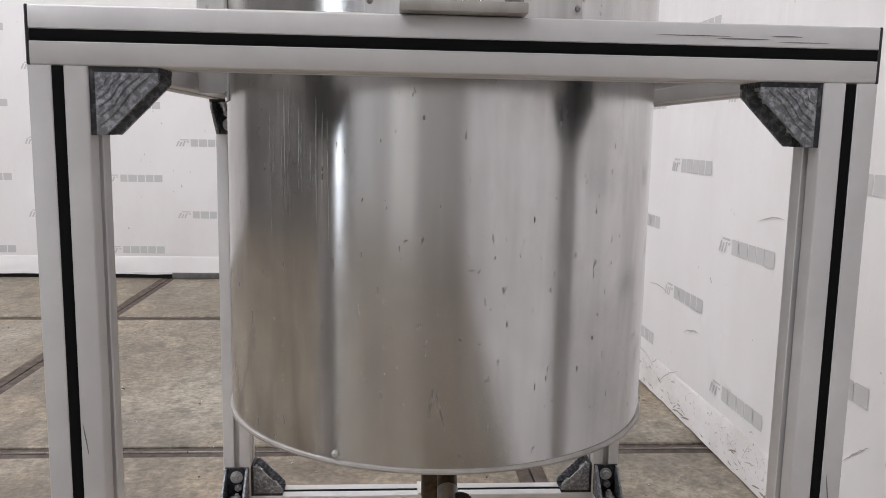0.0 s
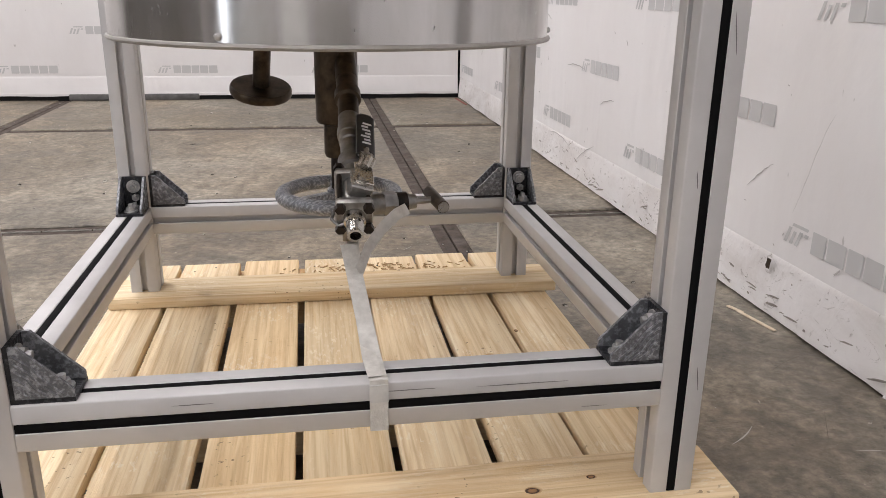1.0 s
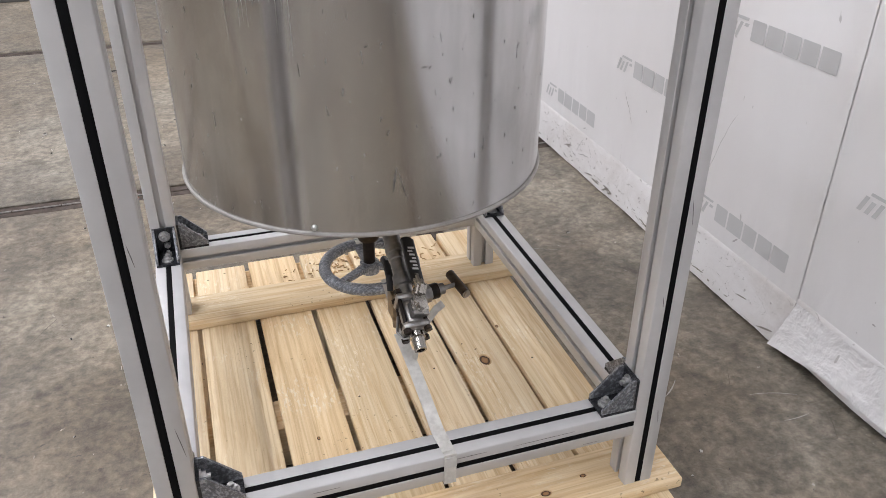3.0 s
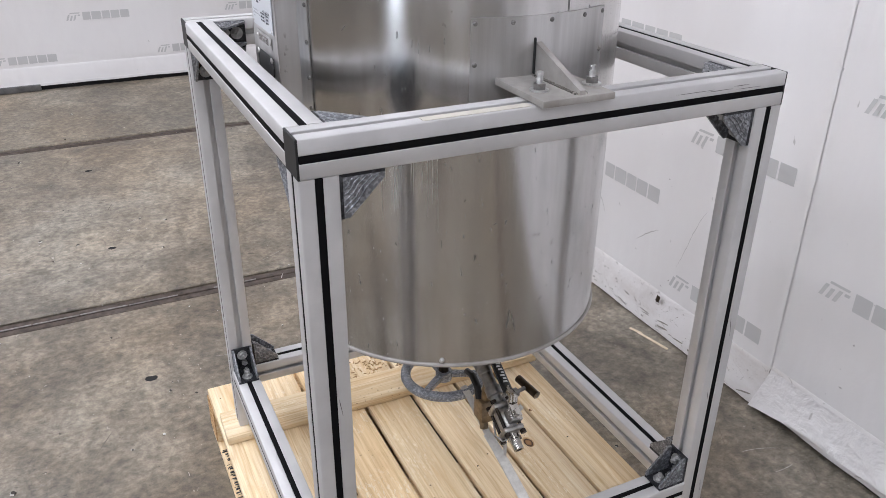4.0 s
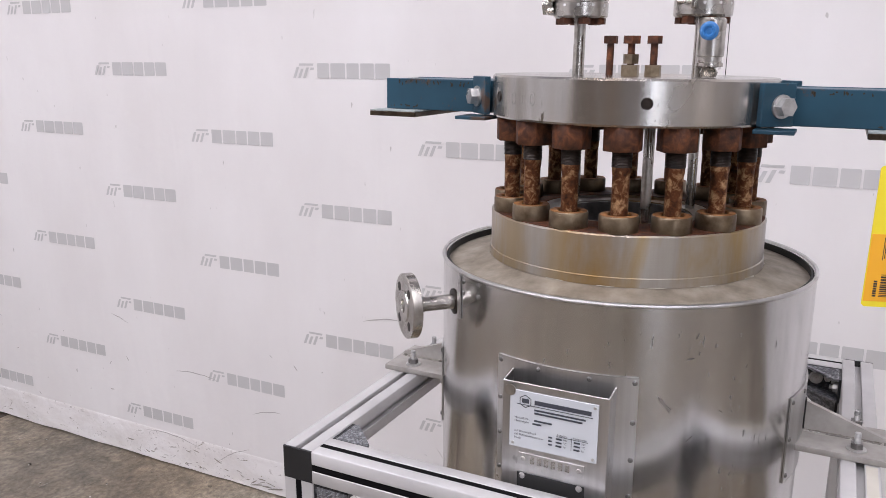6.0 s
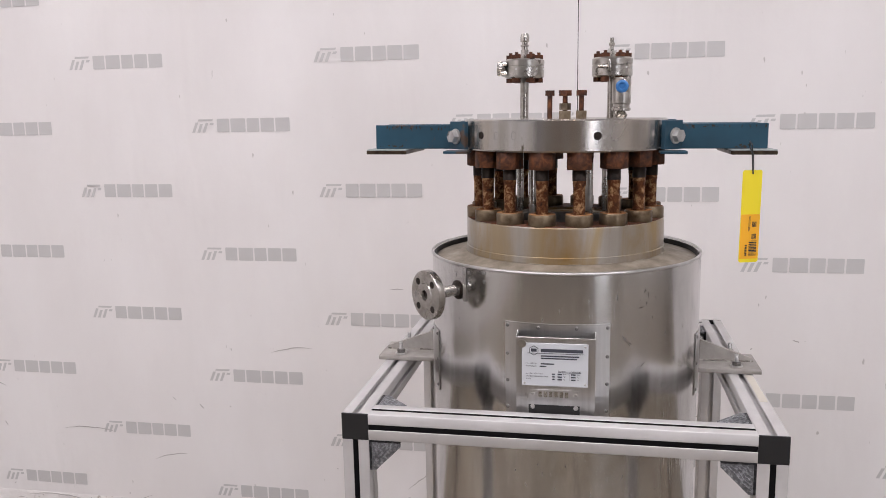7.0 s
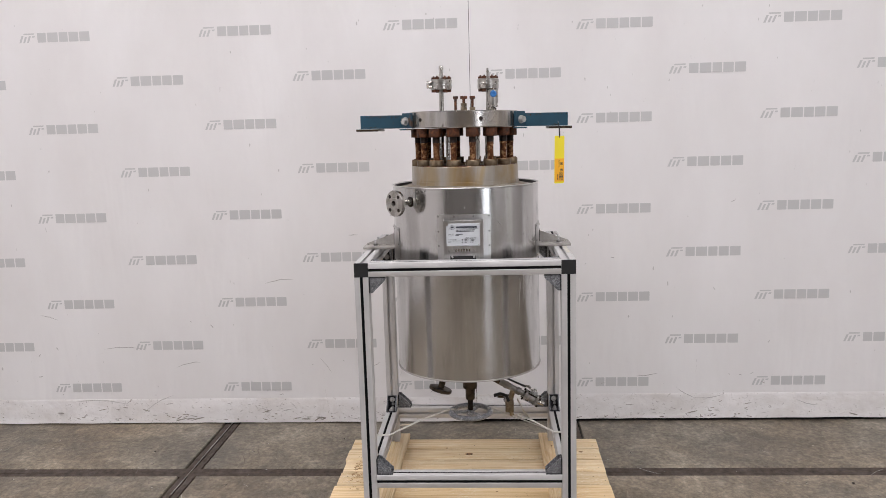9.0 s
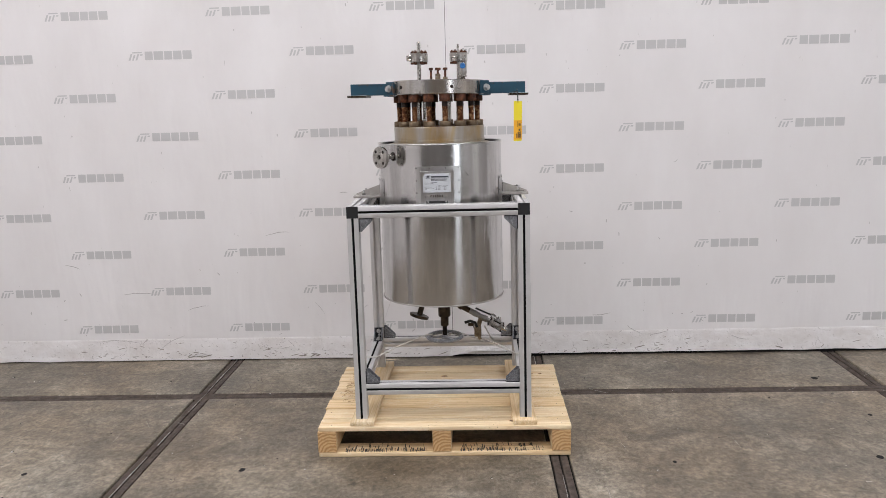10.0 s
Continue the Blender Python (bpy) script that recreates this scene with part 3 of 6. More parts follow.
def hem(bm, place, u0, u1, seed, reach=0.006, low=0.018, amp=0.0035, drop=0.0):
    """The heavy hem strip along a sheet's foot: folded edge above, crumpled below."""
    n = max(4, int((u1 - u0) / 0.03))
    rows = ((0.150, 0.0006), (0.147, 0.0020), (0.136, 0.003), (0.115, 0.005), (0.09, 0.007), (0.065, 0.008), (0.045, 0.009), (0.028, 0.011), (low, 0.012), (low, -0.004))
    grid = []
    for i in range(n + 1):
        u = u0 + (u1 - u0) * i / n
        col = []
        for k, (z, o) in enumerate(rows):
            f = min(1.0, max(0.0, (0.14 - z) / 0.09))
            w = amp * f * (noise.noise((u * 7 + seed, z * 14, seed)) + 0.6 * noise.noise((u * 21, z * 30 + seed, 2.0)))
            col.append(bm.verts.new(place(u, z - drop + 0.004 * f * noise.noise((u * 5, seed, 1.0)), o + w + reach * f * 0.4)))
        grid.append(col)
    for a, b in zip(grid, grid[1:]):
        for k in range(len(rows) - 1):
            bm.faces.new((a[k], b[k], b[k + 1], a[k + 1]))


part("hem", made(hem, east, SEAM + 0.0012, WY - 0.02, 2.0, drop=0.011), SKIRT, tarps["tarpaulin_east"][0], "soiled crumpled hem strip")
part("hem", made(hem, east, FY0 + 0.05, SEAM - 0.0012, 6.0), SKIRT, tarps["tarpaulin_east"][1], "soiled crumpled hem strip")
part("hem", made(hem, north, FX0 + 0.05, WX - 0.016, 4.0, low=0.044), TARP, tarps["tarpaulin_north"][0], "soiled hem strip")


def mark(bm, w=0.365, h=0.050):
    """The printed firm's mark, as plain slanted and upright blocks. Local x across, y up, facing +z."""
    def quad(x0, x1, y0, y1, lean=0.0):
        box_pts = [(x0 + lean * y0, y0), (x1 + lean * y0, y0), (x1 + lean * y1, y1), (x0 + lean * y1, y1)]
        bm.faces.new([bm.verts.new((x - w / 2, y - h / 2, 0)) for x, y in box_pts])
    s = 0.42
    quad(0.0, 0.011, 0.0, 0.036, s)
    quad(0.020, 0.031, 0.0, 0.030, s)
    quad(0.040, 0.051, 0.0, 0.034, s)
    quad(0.008, 0.064, 0.040, 0.047, s)
    quad(0.058, 0.072, 0.026, 0.034, s)
    x = 0.098
    for width in (0.046, 0.056, 0.046, 0.050, 0.053):
        c = 0.002
        bm.faces.new([bm.verts.new((px - w / 2, py - h / 2, 0)) for px, py in ((x + c, 0), (x + width - c, 0), (x + width, c), (x + width, 0.046), (x + width - c, 0.048), (x + c, 0.048), (x, 0.046), (x, c))])
        x += width + 0.006


MARK = to_mesh("printed_mark", made(mark), PRINT, False)


def print_marks(parent, place, spots):
    for u, z in spots:
        piece("printed_mark", MARK, parent, place(u, z))


def on_east(u, z):
    return Matrix.Translation((WX - 0.0014, u, z)) @ Matrix(((0, 0, -1, 0), (-1, 0, 0, 0), (0, 1, 0, 0), (0, 0, 0, 1)))


def on_north(u, z):
    return Matrix.Translation((u, WY - 0.0014, z)) @ Matrix(((1, 0, 0, 0), (0, 0, -1, 0), (0, 1, 0, 0), (0, 0, 0, 1)))


left_marks, right_marks, north_marks = [], [], []
for k in range(12):
    z, zr = 0.207 + 0.2335 * k, 0.216 + 0.2290 * k
    even = k % 2 == 0
    left_marks += [(u, z) for n in range(6) if SEAM + 0.19 < (u := (0.242 if even else 0.712) + 0.941 * n + 0.06 * max(0.0, 0.941 * n - 2.35)) < WY - 0.2]
    right_marks += [(u, zr) for n in range(5) if FY0 + 0.3 < (u := (-0.717 if even else -0.268) - 0.903 * n) < SEAM - 0.19]
for k in range(10):
    z = 0.195 + 0.2415 * k
    north_marks += [(u, z) for n in range(8) if FX0 + 0.4 < (u := (0.163 if k % 2 == 0 else 0.632) - 0.978 * n) < WX - 0.25]
print_marks(tarps["tarpaulin_east"][0], on_east, left_marks)
print_marks(tarps["tarpaulin_east"][1], on_east, right_marks)
print_marks(tarps["tarpaulin_north"][0], on_north, north_marks)


def foil(bm):
    """The loose end of a sheet's hem: it bulges from the wall and rolls under, a little above the floor."""
    n, m = 60, 16
    grid = []
    for i in range(n + 1):
        f = i / n
        d = 0.46 * f
        low = 0.014 + 0.026 * min(1.0, d / 0.15)
        swell = (1.0 - 0.9 * d) * min(1.0, (1.0 - f) * 7 + 0.15)
        col = []
        for k in range(m + 1):
            a = min(1.0, k / (m - 3))
            roll = max(0, k - (m - 3)) / 3
            y = 0.018 - 0.030 * (1 - a) - d
            z = low + (0.142 - low) * (1 - a) + 0.004 * roll
            out = 0.0075 + swell * (0.026 * a ** 1.4) - 0.014 * roll
            crease = 0.0045 * a * noise.noise((y * 16, a * 4, 3.0)) + 0.0028 * noise.noise((y * 42, a * 10, 8.0)) * a
            col.append(bm.verts.new((WX - out - crease, y, z + 0.003 * a * noise.noise((y * 9, a * 3, 1.0)))))
        grid.append(col)
    for a, b in zip(grid, grid[1:]):
        for k in range(m):
            bm.faces.new((a[k], b[k], b[k + 1], a[k + 1]))


part("loose_hem_end", made(foil), CREASED, tarps["tarpaulin_east"][1], "loose creased end of the white hem", angle=80)


# Scuffs on the hung sheets, and creases whose shade is drawn as strokes
SCUFF_CREASE = material("grey_scuff_and_crease", (0.42, 0.40, 0.385), 0.6)
rnd = random.Random(21)
for y, z, length, tilt in ((1.03, 0.78, 0.16, 4), (1.9, 0.42, 0.22, 2), (0.55, 0.30, 0.12, 30), (0.80, 0.32, 0.10, -60), (0.36, 0.36, 0.24, 62), (1.55, 0.33, 0.14, 12), (-1.32, 1.16, 0.03, 30), (-0.40, 0.60, 0.06, 5), (-1.15, 0.30, 0.09, 85), (-0.9, 0.255, 0.11, 2), (2.3, 0.60, 0.10, -10), (0.62, 1.02, 0.05, -5), (0.797, 0.175, 0.25, 89), (1.731, 0.113, 0.19, 30), (1.02, 0.074, 0.07, 6), (1.055, 0.098, 0.06, 58), (0.985, 0.098, 0.06, -50), (2.05, 0.118, 0.30, 1), (-1.494, 0.165, 0.17, 87), (-1.10, 0.155, 0.12, -35), (-1.22, 0.135, 0.16, 3), (-1.72, 0.10, 0.12, -14)):
    sb = bmesh.new()
    n = 10
    pts = []
    for k in range(n + 1):
        f = k / n - 0.5
        u = f * length
        v = 0.06 * length * math.sin(3.0 * f + y) + 0.0015 * rnd.uniform(-1, 1)
        c_, s_ = math.cos(radians(tilt)), math.sin(radians(tilt))
        pts.append((y - (u * c_ - v * s_), z + u * s_ + v * c_, 0.0016 * (1 - 4 * f * f) + 0.0003))
    off = lambda q: 0.0022 + 0.0145 * min(1.0, max(0.0, (0.155 - q) / 0.09))
    lo = [sb.verts.new((WX - off(q), p, q - w)) for p, q, w in pts]
    hi = [sb.verts.new((WX - off(q), p, q + w)) for p, q, w in pts]
    for k in range(n):
        sb.faces.new((lo[k], lo[k + 1], hi[k + 1], hi[k]))
    part("scuff", sb, SCUFF_CREASE, tarps["tarpaulin_east"][0 if y > SEAM else 1], smooth=False)


# Small knocks and dirt specks near the foot of the hung sheets
def smudge(bm, seed, long):
    """An uneven flat speck, longer one way."""
    ring = []
    for k in range(10):
        a = 2 * math.pi * k / 10
        r = 1 + 0.55 * noise.noise((math.cos(a) * 1.7, math.sin(a) * 1.7, seed))
        ring.append(bm.verts.new((0, r * long * math.cos(a), r * math.sin(a))))
    bm.faces.new(ring)


SPECKS = [to_mesh("dirt_speck", made(smudge, k * 3.7, (1.0, 2.2, 4.5, 0.4)[k]), SCUFF_CREASE, False) for k in range(4)]
rnd = random.Random(5)
for k in range(60):
    y, z = rnd.uniform(-2.2, 3.4), 0.16 + 0.75 * rnd.random() ** 2.2
    r = rnd.uniform(0.0009, 0.0030)
    piece("dirt_speck", SPECKS[rnd.randrange(4)], tarps["tarpaulin_east"][0 if y > SEAM else 1], pose(WX - 0.0024, y, z, rnd.uniform(-60, 60)) @ Matrix.Diagonal((1, r, r, 1)))

# Rubbed dirt along the lower edge of the hem strips
RUBBED = worn_metal("rubbed_dirt", (0.17, 0.15, 0.13), (0.36, 0.33, 0.30), 0.7, 60, 0.0)
RUBS = [to_mesh("dirt_speck", made(smudge, 40 + k * 2.9, (1.0, 2.6, 4.2, 6.0)[k]), RUBBED, False) for k in range(4)]
for k in range(150):
    y = rnd.choice((rnd.uniform(-2.6, 3.2), rnd.gauss(1.9, 0.25), rnd.gauss(1.1, 0.2), rnd.gauss(-1.25, 0.16), rnd.gauss(0.4, 0.2)))
    z = 0.026 + 0.10 * rnd.random() ** 2.4
    r = rnd.uniform(0.0009, 0.0034) * (1.3 - 6 * z)
    piece("dirt_speck", RUBS[rnd.randrange(4)], tarps["tarpaulin_east"][0 if y > SEAM else 1], pose(WX - 0.0032 - 0.0145 * min(1.0, (0.155 - z) / 0.09), y, z, rnd.gauss(0, 14)) @ Matrix.Diagonal((1, r * 1.6, r, 1)))
part("dark_stain", made(smudge, 7.3, 0.62), BROWNED, tarps["tarpaulin_east"][0], "dark brown knock in the hem", pose(WX - 0.0150, 0.447, 0.122, 12) @ Matrix.Diagonal((1, 0.014, 0.016, 1)), False)
tape = part("tape_strip", made(box, (-0.007, -0.16, 0.0), (0.007, 0.16, 0.003), 0.001, 1), worn_metal("faded_red_tape", (0.20, 0.055, 0.045), (0.32, 0.10, 0.08), 0.7, 40, 0.0), None, "", pose(WX - 0.035, 4.10, 0.0008, 0, 0, 2))
tagged(tape, "faded red tape strip lying along the wall foot", "tape")

beam = part("floor_beam", made(box, (-1.55, WY - 0.030, 0.0006), (-0.75, WY - 0.002, 0.040), 0.004, 2), worn_metal("grey_beam", (0.07, 0.068, 0.066), (0.14, 0.135, 0.13), 0.7, 20, 0.0), None)
tagged(beam, "dull grey beam lying on the floor at the tarpaulin's foot", "beam")

# ---- pallet ----
pallet = thing("pallet", (0, 0, 0), "new pale pine pallet with seven deck boards on three stringers", "pallet")
EDGES = (-0.418, -0.315, -0.190, -0.067, 0.056, 0.177, 0.294, 0.408)


def plank(sx, sy, sz, seed, bev=0.003):
    """A sawn board about its own middle, with slightly uneven edges."""
    bm = bmesh.new()
    box(bm, (-sx / 2, -sy / 2, -sz / 2), (sx / 2, sy / 2, sz / 2), bev, 2)
    for v in bm.verts:
        v.co.x += 0.0012 * noise.noise((v.co.y * 4, v.co.z * 9, seed))
        v.co.z += 0.0008 * noise.noise((v.co.x * 5, v.co.y * 5, seed + 4))
    return bm


rnd = random.Random(4)
for i, (x0, x1) in enumerate(zip(EDGES, EDGES[1:])):
    w = x1 - x0 - (0.011 if i not in (0, 6) else 0.007)
    part("deck_board", plank(w, 1.105 + rnd.uniform(-0.006, 0.006), 0.020, i * 3.3), PINE_Y, pallet, m=pose((x0 + x1) / 2, rnd.uniform(-0.003, 0.003), 0.128, 0, 0, rnd.uniform(-0.25, 0.25)))
for y in (-0.510, 0.008, 0.512):
    part("stringer", plank(0.82, 0.082, 0.096, y), PINE_X, pallet, m=pose(-0.004, y, 0.0695))


def end_grain():
    """Growth rings across a sawn block's end."""
    m = material("pine_end_grain", rough=0.75)
    v = coords(m, (1, 1, 1))
    w = m.node_tree.nodes.new("ShaderNodeTexWave")
    w.wave_type, w.rings_direction = "RINGS", "X"
    w.inputs["Scale"].default_value, w.inputs["Distortion"].default_value = 22.0, 5.0
    w.inputs["Detail"].default_value, w.inputs["Detail Scale"].default_value = 3, 1.2
    heart = m.node_tree.nodes.new("ShaderNodeVectorMath")
    heart.inputs[1].default_value = (0.0, 0.021, 0.064)
    m.node_tree.links.new(coords(m, (1, 1, 1), False), heart.inputs[0])
    m.node_tree.links.new(heart.outputs[0], w.inputs["Vector"])
    col = ramp(m, w.outputs["Fac"], [(0.1, (0.42, 0.23, 0.09)), (0.6, (0.56, 0.35, 0.16)), (1.0, (0.62, 0.41, 0.20))])
    feed(m, "Base Color", mix(m, ramp(m, noise_tex(m, v, 60, 5), grey((0.5, 0), (0.7, 0.5))), col, (0.34, 0.19, 0.08)))
    bump(m, w.outputs["Fac"], 0.3, 0.001)
    return m


ENDS = end_grain()
for y in (-0.510, 0.008, 0.512):
    part("end_face", made(box, (-0.0012, -0.0402, -0.0470), (0.0008, 0.0402, 0.0470), 0.0006, 1), ENDS, pallet, "orange-brown sawn end grain", pose(-0.4152, y, 0.0695))
for x in (-0.365, 0.0, 0.355):
    part("bottom_board", plank(0.10, 1.10, 0.020, x), PINE_Y, pallet, m=pose(x, 0, 0.0105))
stain = bmesh.new()
rnd2 = random.Random(8)
for side in (-1, 1):
    for k in range(150):
        y = side * (0.075 + 0.36 * rnd2.random() ** (0.7 if side > 0 else 1.4))
        x0 = -0.414 + (rnd2.uniform(0.0, 0.014) if k % 3 else rnd2.uniform(0.012, 0.060))
        x1 = x0 + rnd2.uniform(0.006, 0.040)
        w_ = rnd2.uniform(0.0008, 0.0045)
        z_ = 0.0217 + 0.0000012 * k
        stain.faces.new([stain.verts.new((px, py, z_)) for px, py in ((x0, y), (x1, y + 0.002), (x1, y + w_ + 0.002), (x0, y + w_))])
part("tar_stain", stain, INK, pallet, "black tar streaks on the bottom board", smooth=False)["kind"] = "stuff"
for y, label in ((-0.352, "pine bearer board with dark knots, under the frame's legs"), (0.352, "pine bearer board under the frame's legs")):
    board = part("bearer_board", plank(0.835, 0.104, 0.021, y * 9), PINE_X, None, m=pose(0.008, y, 0.1492, 0, 0, 0.4 if y < 0 else -0.5))
    tagged(board, label, "board", "bearer boards")
NAIL = to_mesh("nail_head", made(rod, (0, 0, 0), (0, 0, 0.0009), 0.0021, seg=8), BROWNED)
for y in (-0.510, 0.008, 0.512):
    for x0, x1 in zip(EDGES, EDGES[1:]):
        for dx, dy in ((0.03, -0.015), (0.075, 0.012))[:rnd.choice((0, 1, 2))]:
            p = (x0 + dx + rnd.uniform(-.006, .006), y + dy + rnd.uniform(-.012, .012))
            piece("nail_head", NAIL, pallet, pose(*p, 0.1375))


def knot_mat():
    """Growth rings of a knot, dark in the middle and at the rim."""
    m = material("dark_knot", rough=0.7)
    v = coords(m, shift=False)
    ln = m.node_tree.nodes.new("ShaderNodeVectorMath")
    ln.operation = "LENGTH"
    m.node_tree.links.new(mix(m, 0.25, v, noise_tex(m, coords(m), 1.8, 3)), ln.inputs[0])
    feed(m, "Base Color", ramp(m, ln.outputs["Value"], [(0.08, (0.36, 0.20, 0.085)), (0.38, (0.27, 0.14, 0.055)), (0.48, (0.045, 0.020, 0.009)), (0.57, (0.060, 0.028, 0.012)), (0.66, (0.46, 0.28, 0.13)), (0.92, (0.74, 0.56, 0.33))]))
    return m


KNOTMESH = to_mesh("knot", made(lathe, ((1, 0), (0.98, 0.06), (0, 0.06)), seg=16), knot_mat())
for x, y, z, r, long in ((0.196, -0.361, 0.1595, 0.0095, "x"), (-0.03, -0.372, 0.1595, 0.0105, "x"), (0.27, -0.345, 0.1595, 0.006, "x"), (-0.22, -0.37, 0.1595, 0.009, "x"), (0.255, -0.47, 0.138, 0.0095, "y"),
                         (0.235, 0.02, 0.138, 0.017, "y"), (0.255, -0.43, 0.138, 0.005, "y"), (-0.36, -0.30, 0.138, 0.014, "y"), (0.30, 0.12, 0.138, 0.005, "y"), (-0.13, -0.1, 0.138, 0.005, "y")):
    sx_, sy_ = (1.3, 0.8) if long == "x" else (0.85, 1.25)
    piece("knot", KNOTMESH, pallet, pose(x, y, z) @ Matrix.Diagonal((0.85 * r * sx_, 0.9 * r * sy_, 0.012, 1)))

# ---- aluminium stand ----
A, B, P = 0.374, 0.385, 0.05
Z0, Z1, ZL = 0.16, 1.101, 0.32      # legs' foot, top of the stand, top of the low rails
stand = thing("aluminium_stand", (0, 0, Z0), "slotted aluminium profile stand with black strips, on a pallet", "stand")


def profile_outline():
    """A quarter of the 50 mm section's outline, turned four times: rounded corner and T-slot."""
    h, quarter = P / 2, []
    for a in (15, 45, 75):
        quarter.append((h - 0.0025 + 0.0025 * math.cos(radians(a - 90 + 0)), -h + 0.0025 + 0.0025 * math.sin(radians(a - 90))))
    quarter += [(h, -0.0058), (h - 0.0008, -0.005), (h - 0.005, -0.005), (h - 0.005, -0.010), (h - 0.011, -0.0075), (h - 0.011, 0.0075), (h - 0.005, 0.010), (h - 0.005, 0.005), (h - 0.0008, 0.005), (h, 0.0058)]
    out = []
    for k in range(4):
        c, s = (1, 0, -1, 0)[k], (0, 1, 0, -1)[k]
        out += [(c * x - s * y, s * x + c * y) for x, y in quarter]
    return out


OUTLINE = profile_outline()


def rail(name, centre, axis, length, strips):
    """One length of profile; strips: the faces (world directions) whose slot holds a black strip."""
    turn = {"z": (Vector((1, 0, 0)), Vector((0, 1, 0)), Vector((0, 0, 1))), "x": (Vector((0, 1, 0)), Vector((0, 0, 1)), Vector((1, 0, 0))), "y": (Vector((0, 0, 1)), Vector((1, 0, 0)), Vector((0, 1, 0)))}[axis]
    c = Vector(centre)
    bm = bmesh.new()
    prism(bm, OUTLINE, lambda u, v, w: c + u * turn[0] + v * turn[1] + w * turn[2], -length / 2, length / 2)
    ob = part(name, bm, ALU, stand)
    for d in strips:
        d = Vector(d)
        side = d.cross(turn[2])
        sb = bmesh.new()
        prism(sb, ((-0.0052, 0.0), (0.0052, 0.0), (0.0052, 0.0042), (0.003, 0.0048), (-0.003, 0.0048), (-0.0052, 0.0042)),
              lambda u, v, w: c + u * side + (P / 2 - 0.0052 + v) * d + w * turn[2], -length / 2 + 0.0005, length / 2 - 0.0005)
        part("cover_strip", sb, BLACK, ob, "black rubber cover strip")
    return ob


ZP = (0, 0, 1)
h = P / 2
for sx, sy in ((-1, -1), (1, -1), (-1, 1), (1, 1)):
    rail("leg", (sx * (A - h), sy * (B - h), (Z0 + Z1 - P) / 2), "z", Z1 - P - Z0, [(sx, 0, 0), (0, sy, 0)])
for sy in (-1, 1):
    rail("top_rail", (0, sy * (B - h), Z1 - h), "x", 2 * A - 0.006, [(0, sy, 0)])
    rail("low_rail", (0, sy * (B - h), ZL - h), "x", 2 * (A - P), [(0, sy, 0), ZP])
for sx in (-1, 1):
    rail("top_rail", (sx * (A - h), 0, Z1 - h), "y", 2 * (B - P), [(sx, 0, 0), ZP])
    rail("low_rail", (sx * (A - h), 0, ZL - h), "y", 2 * (B - P), [(sx, 0, 0), ZP])
    for sy in (-1, 1):
        part("end_cap", made(box, (min(sx * A, sx * (A - 0.003)), sy * (B - h) - h, Z1 - P), (max(sx * A, sx * (A - 0.003)), sy * (B - h) + h, Z1), 0.0008, 1), CAPS, stand, "black plastic end cap")

BL, BW = 0.058, 0.044


def bracket_body(bm):
    """The angle of a cast corner bracket, with feet along +x and +z."""
    prism(bm, ((0, 0), (BL, 0), (BL, 0.0045), (0.0045, 0.0045), (0.0045, BL), (0, BL)), lambda u, v, w: (u, w, v), -BW / 2, BW / 2)


def bracket_cheek(bm, s):
    """A cheek of the bracket, ribbed on its outer face."""
    y0 = -BW / 2 + 0.0004 if s < 0 else BW / 2 - 0.0044
    prism(bm, ((0.0046, 0.0046), (BL - 0.0003, 0.0046), (BL - 0.0003, 0.012), (0.012, BL - 0.0003), (0.0046, BL - 0.0003)), lambda u, v, w: (u, w, v), y0, y0 + 0.004)
    for d in (0.014, 0.022, 0.030, 0.038, 0.046):
        y = s * (BW / 2 - 0.0004)
        a, b = Vector((0.007, y, d + 0.004)), Vector((d + 0.004, y, 0.007))
        tube(bm, [a, a.lerp(b, 0.33) + Vector((0.0012, 0, 0.0012)), a.lerp(b, 0.66) - Vector((0.001, 0, 0.001)), b], 0.0013, 6)


def bracket_bolt(bm):
    rod(bm, (0.041, 0, 0.0046), (0.041, 0, 0.0070), 0.0115, seg=18)
    rod(bm, (0.041, 0, 0.0070), (0.041, 0, 0.0130), 0.0082, seg=6)
    rod(bm, (0.041, 0, 0.0130), (0.041, 0, 0.0185), 0.0042, seg=10)


def bracket_peg(bm):
    rod(bm, (0.0215, 0.003, 0.0046), (0.0215, 0.003, 0.0105), 0.0068, seg=6)
    rod(bm, (0.0215, 0.003, 0.0105), (0.0215, 0.003, 0.0155), 0.0036, seg=10)


def upright(fn):
    """The same small part on the bracket's other foot."""
    bm = made(fn)
    for v in bm.verts:
        v.co.x, v.co.z = v.co.z, v.co.x
    return bm


BR = to_mesh("corner_bracket", made(bracket_body), CASTSHADE)
CHEEKS = [to_mesh("cheek", made(bracket_cheek, s), CAST) for s in (-1, 1)]
FASTENERS = [to_mesh("bolt", made(bracket_bolt), BOLTS), to_mesh("bolt", upright(bracket_bolt), BOLTS), to_mesh("bolt", made(bracket_peg), BOLTS), to_mesh("bolt", upright(bracket_peg), BOLTS)]


def bracket(corner, along, up):
    x, z = Vector(along), Vector(up)
    y = z.cross(x)
    m = Matrix(((x.x, y.x, z.x, corner[0]), (x.y, y.y, z.y, corner[1]), (x.z, y.z, z.z, corner[2]), (0, 0, 0, 1)))
    ob = piece("corner_bracket", BR, stand, m, "ribbed grey cast corner bracket")
    for me in CHEEKS:
        piece("cheek", me, ob)
    for me in FASTENERS:
        piece("bolt", me, ob)


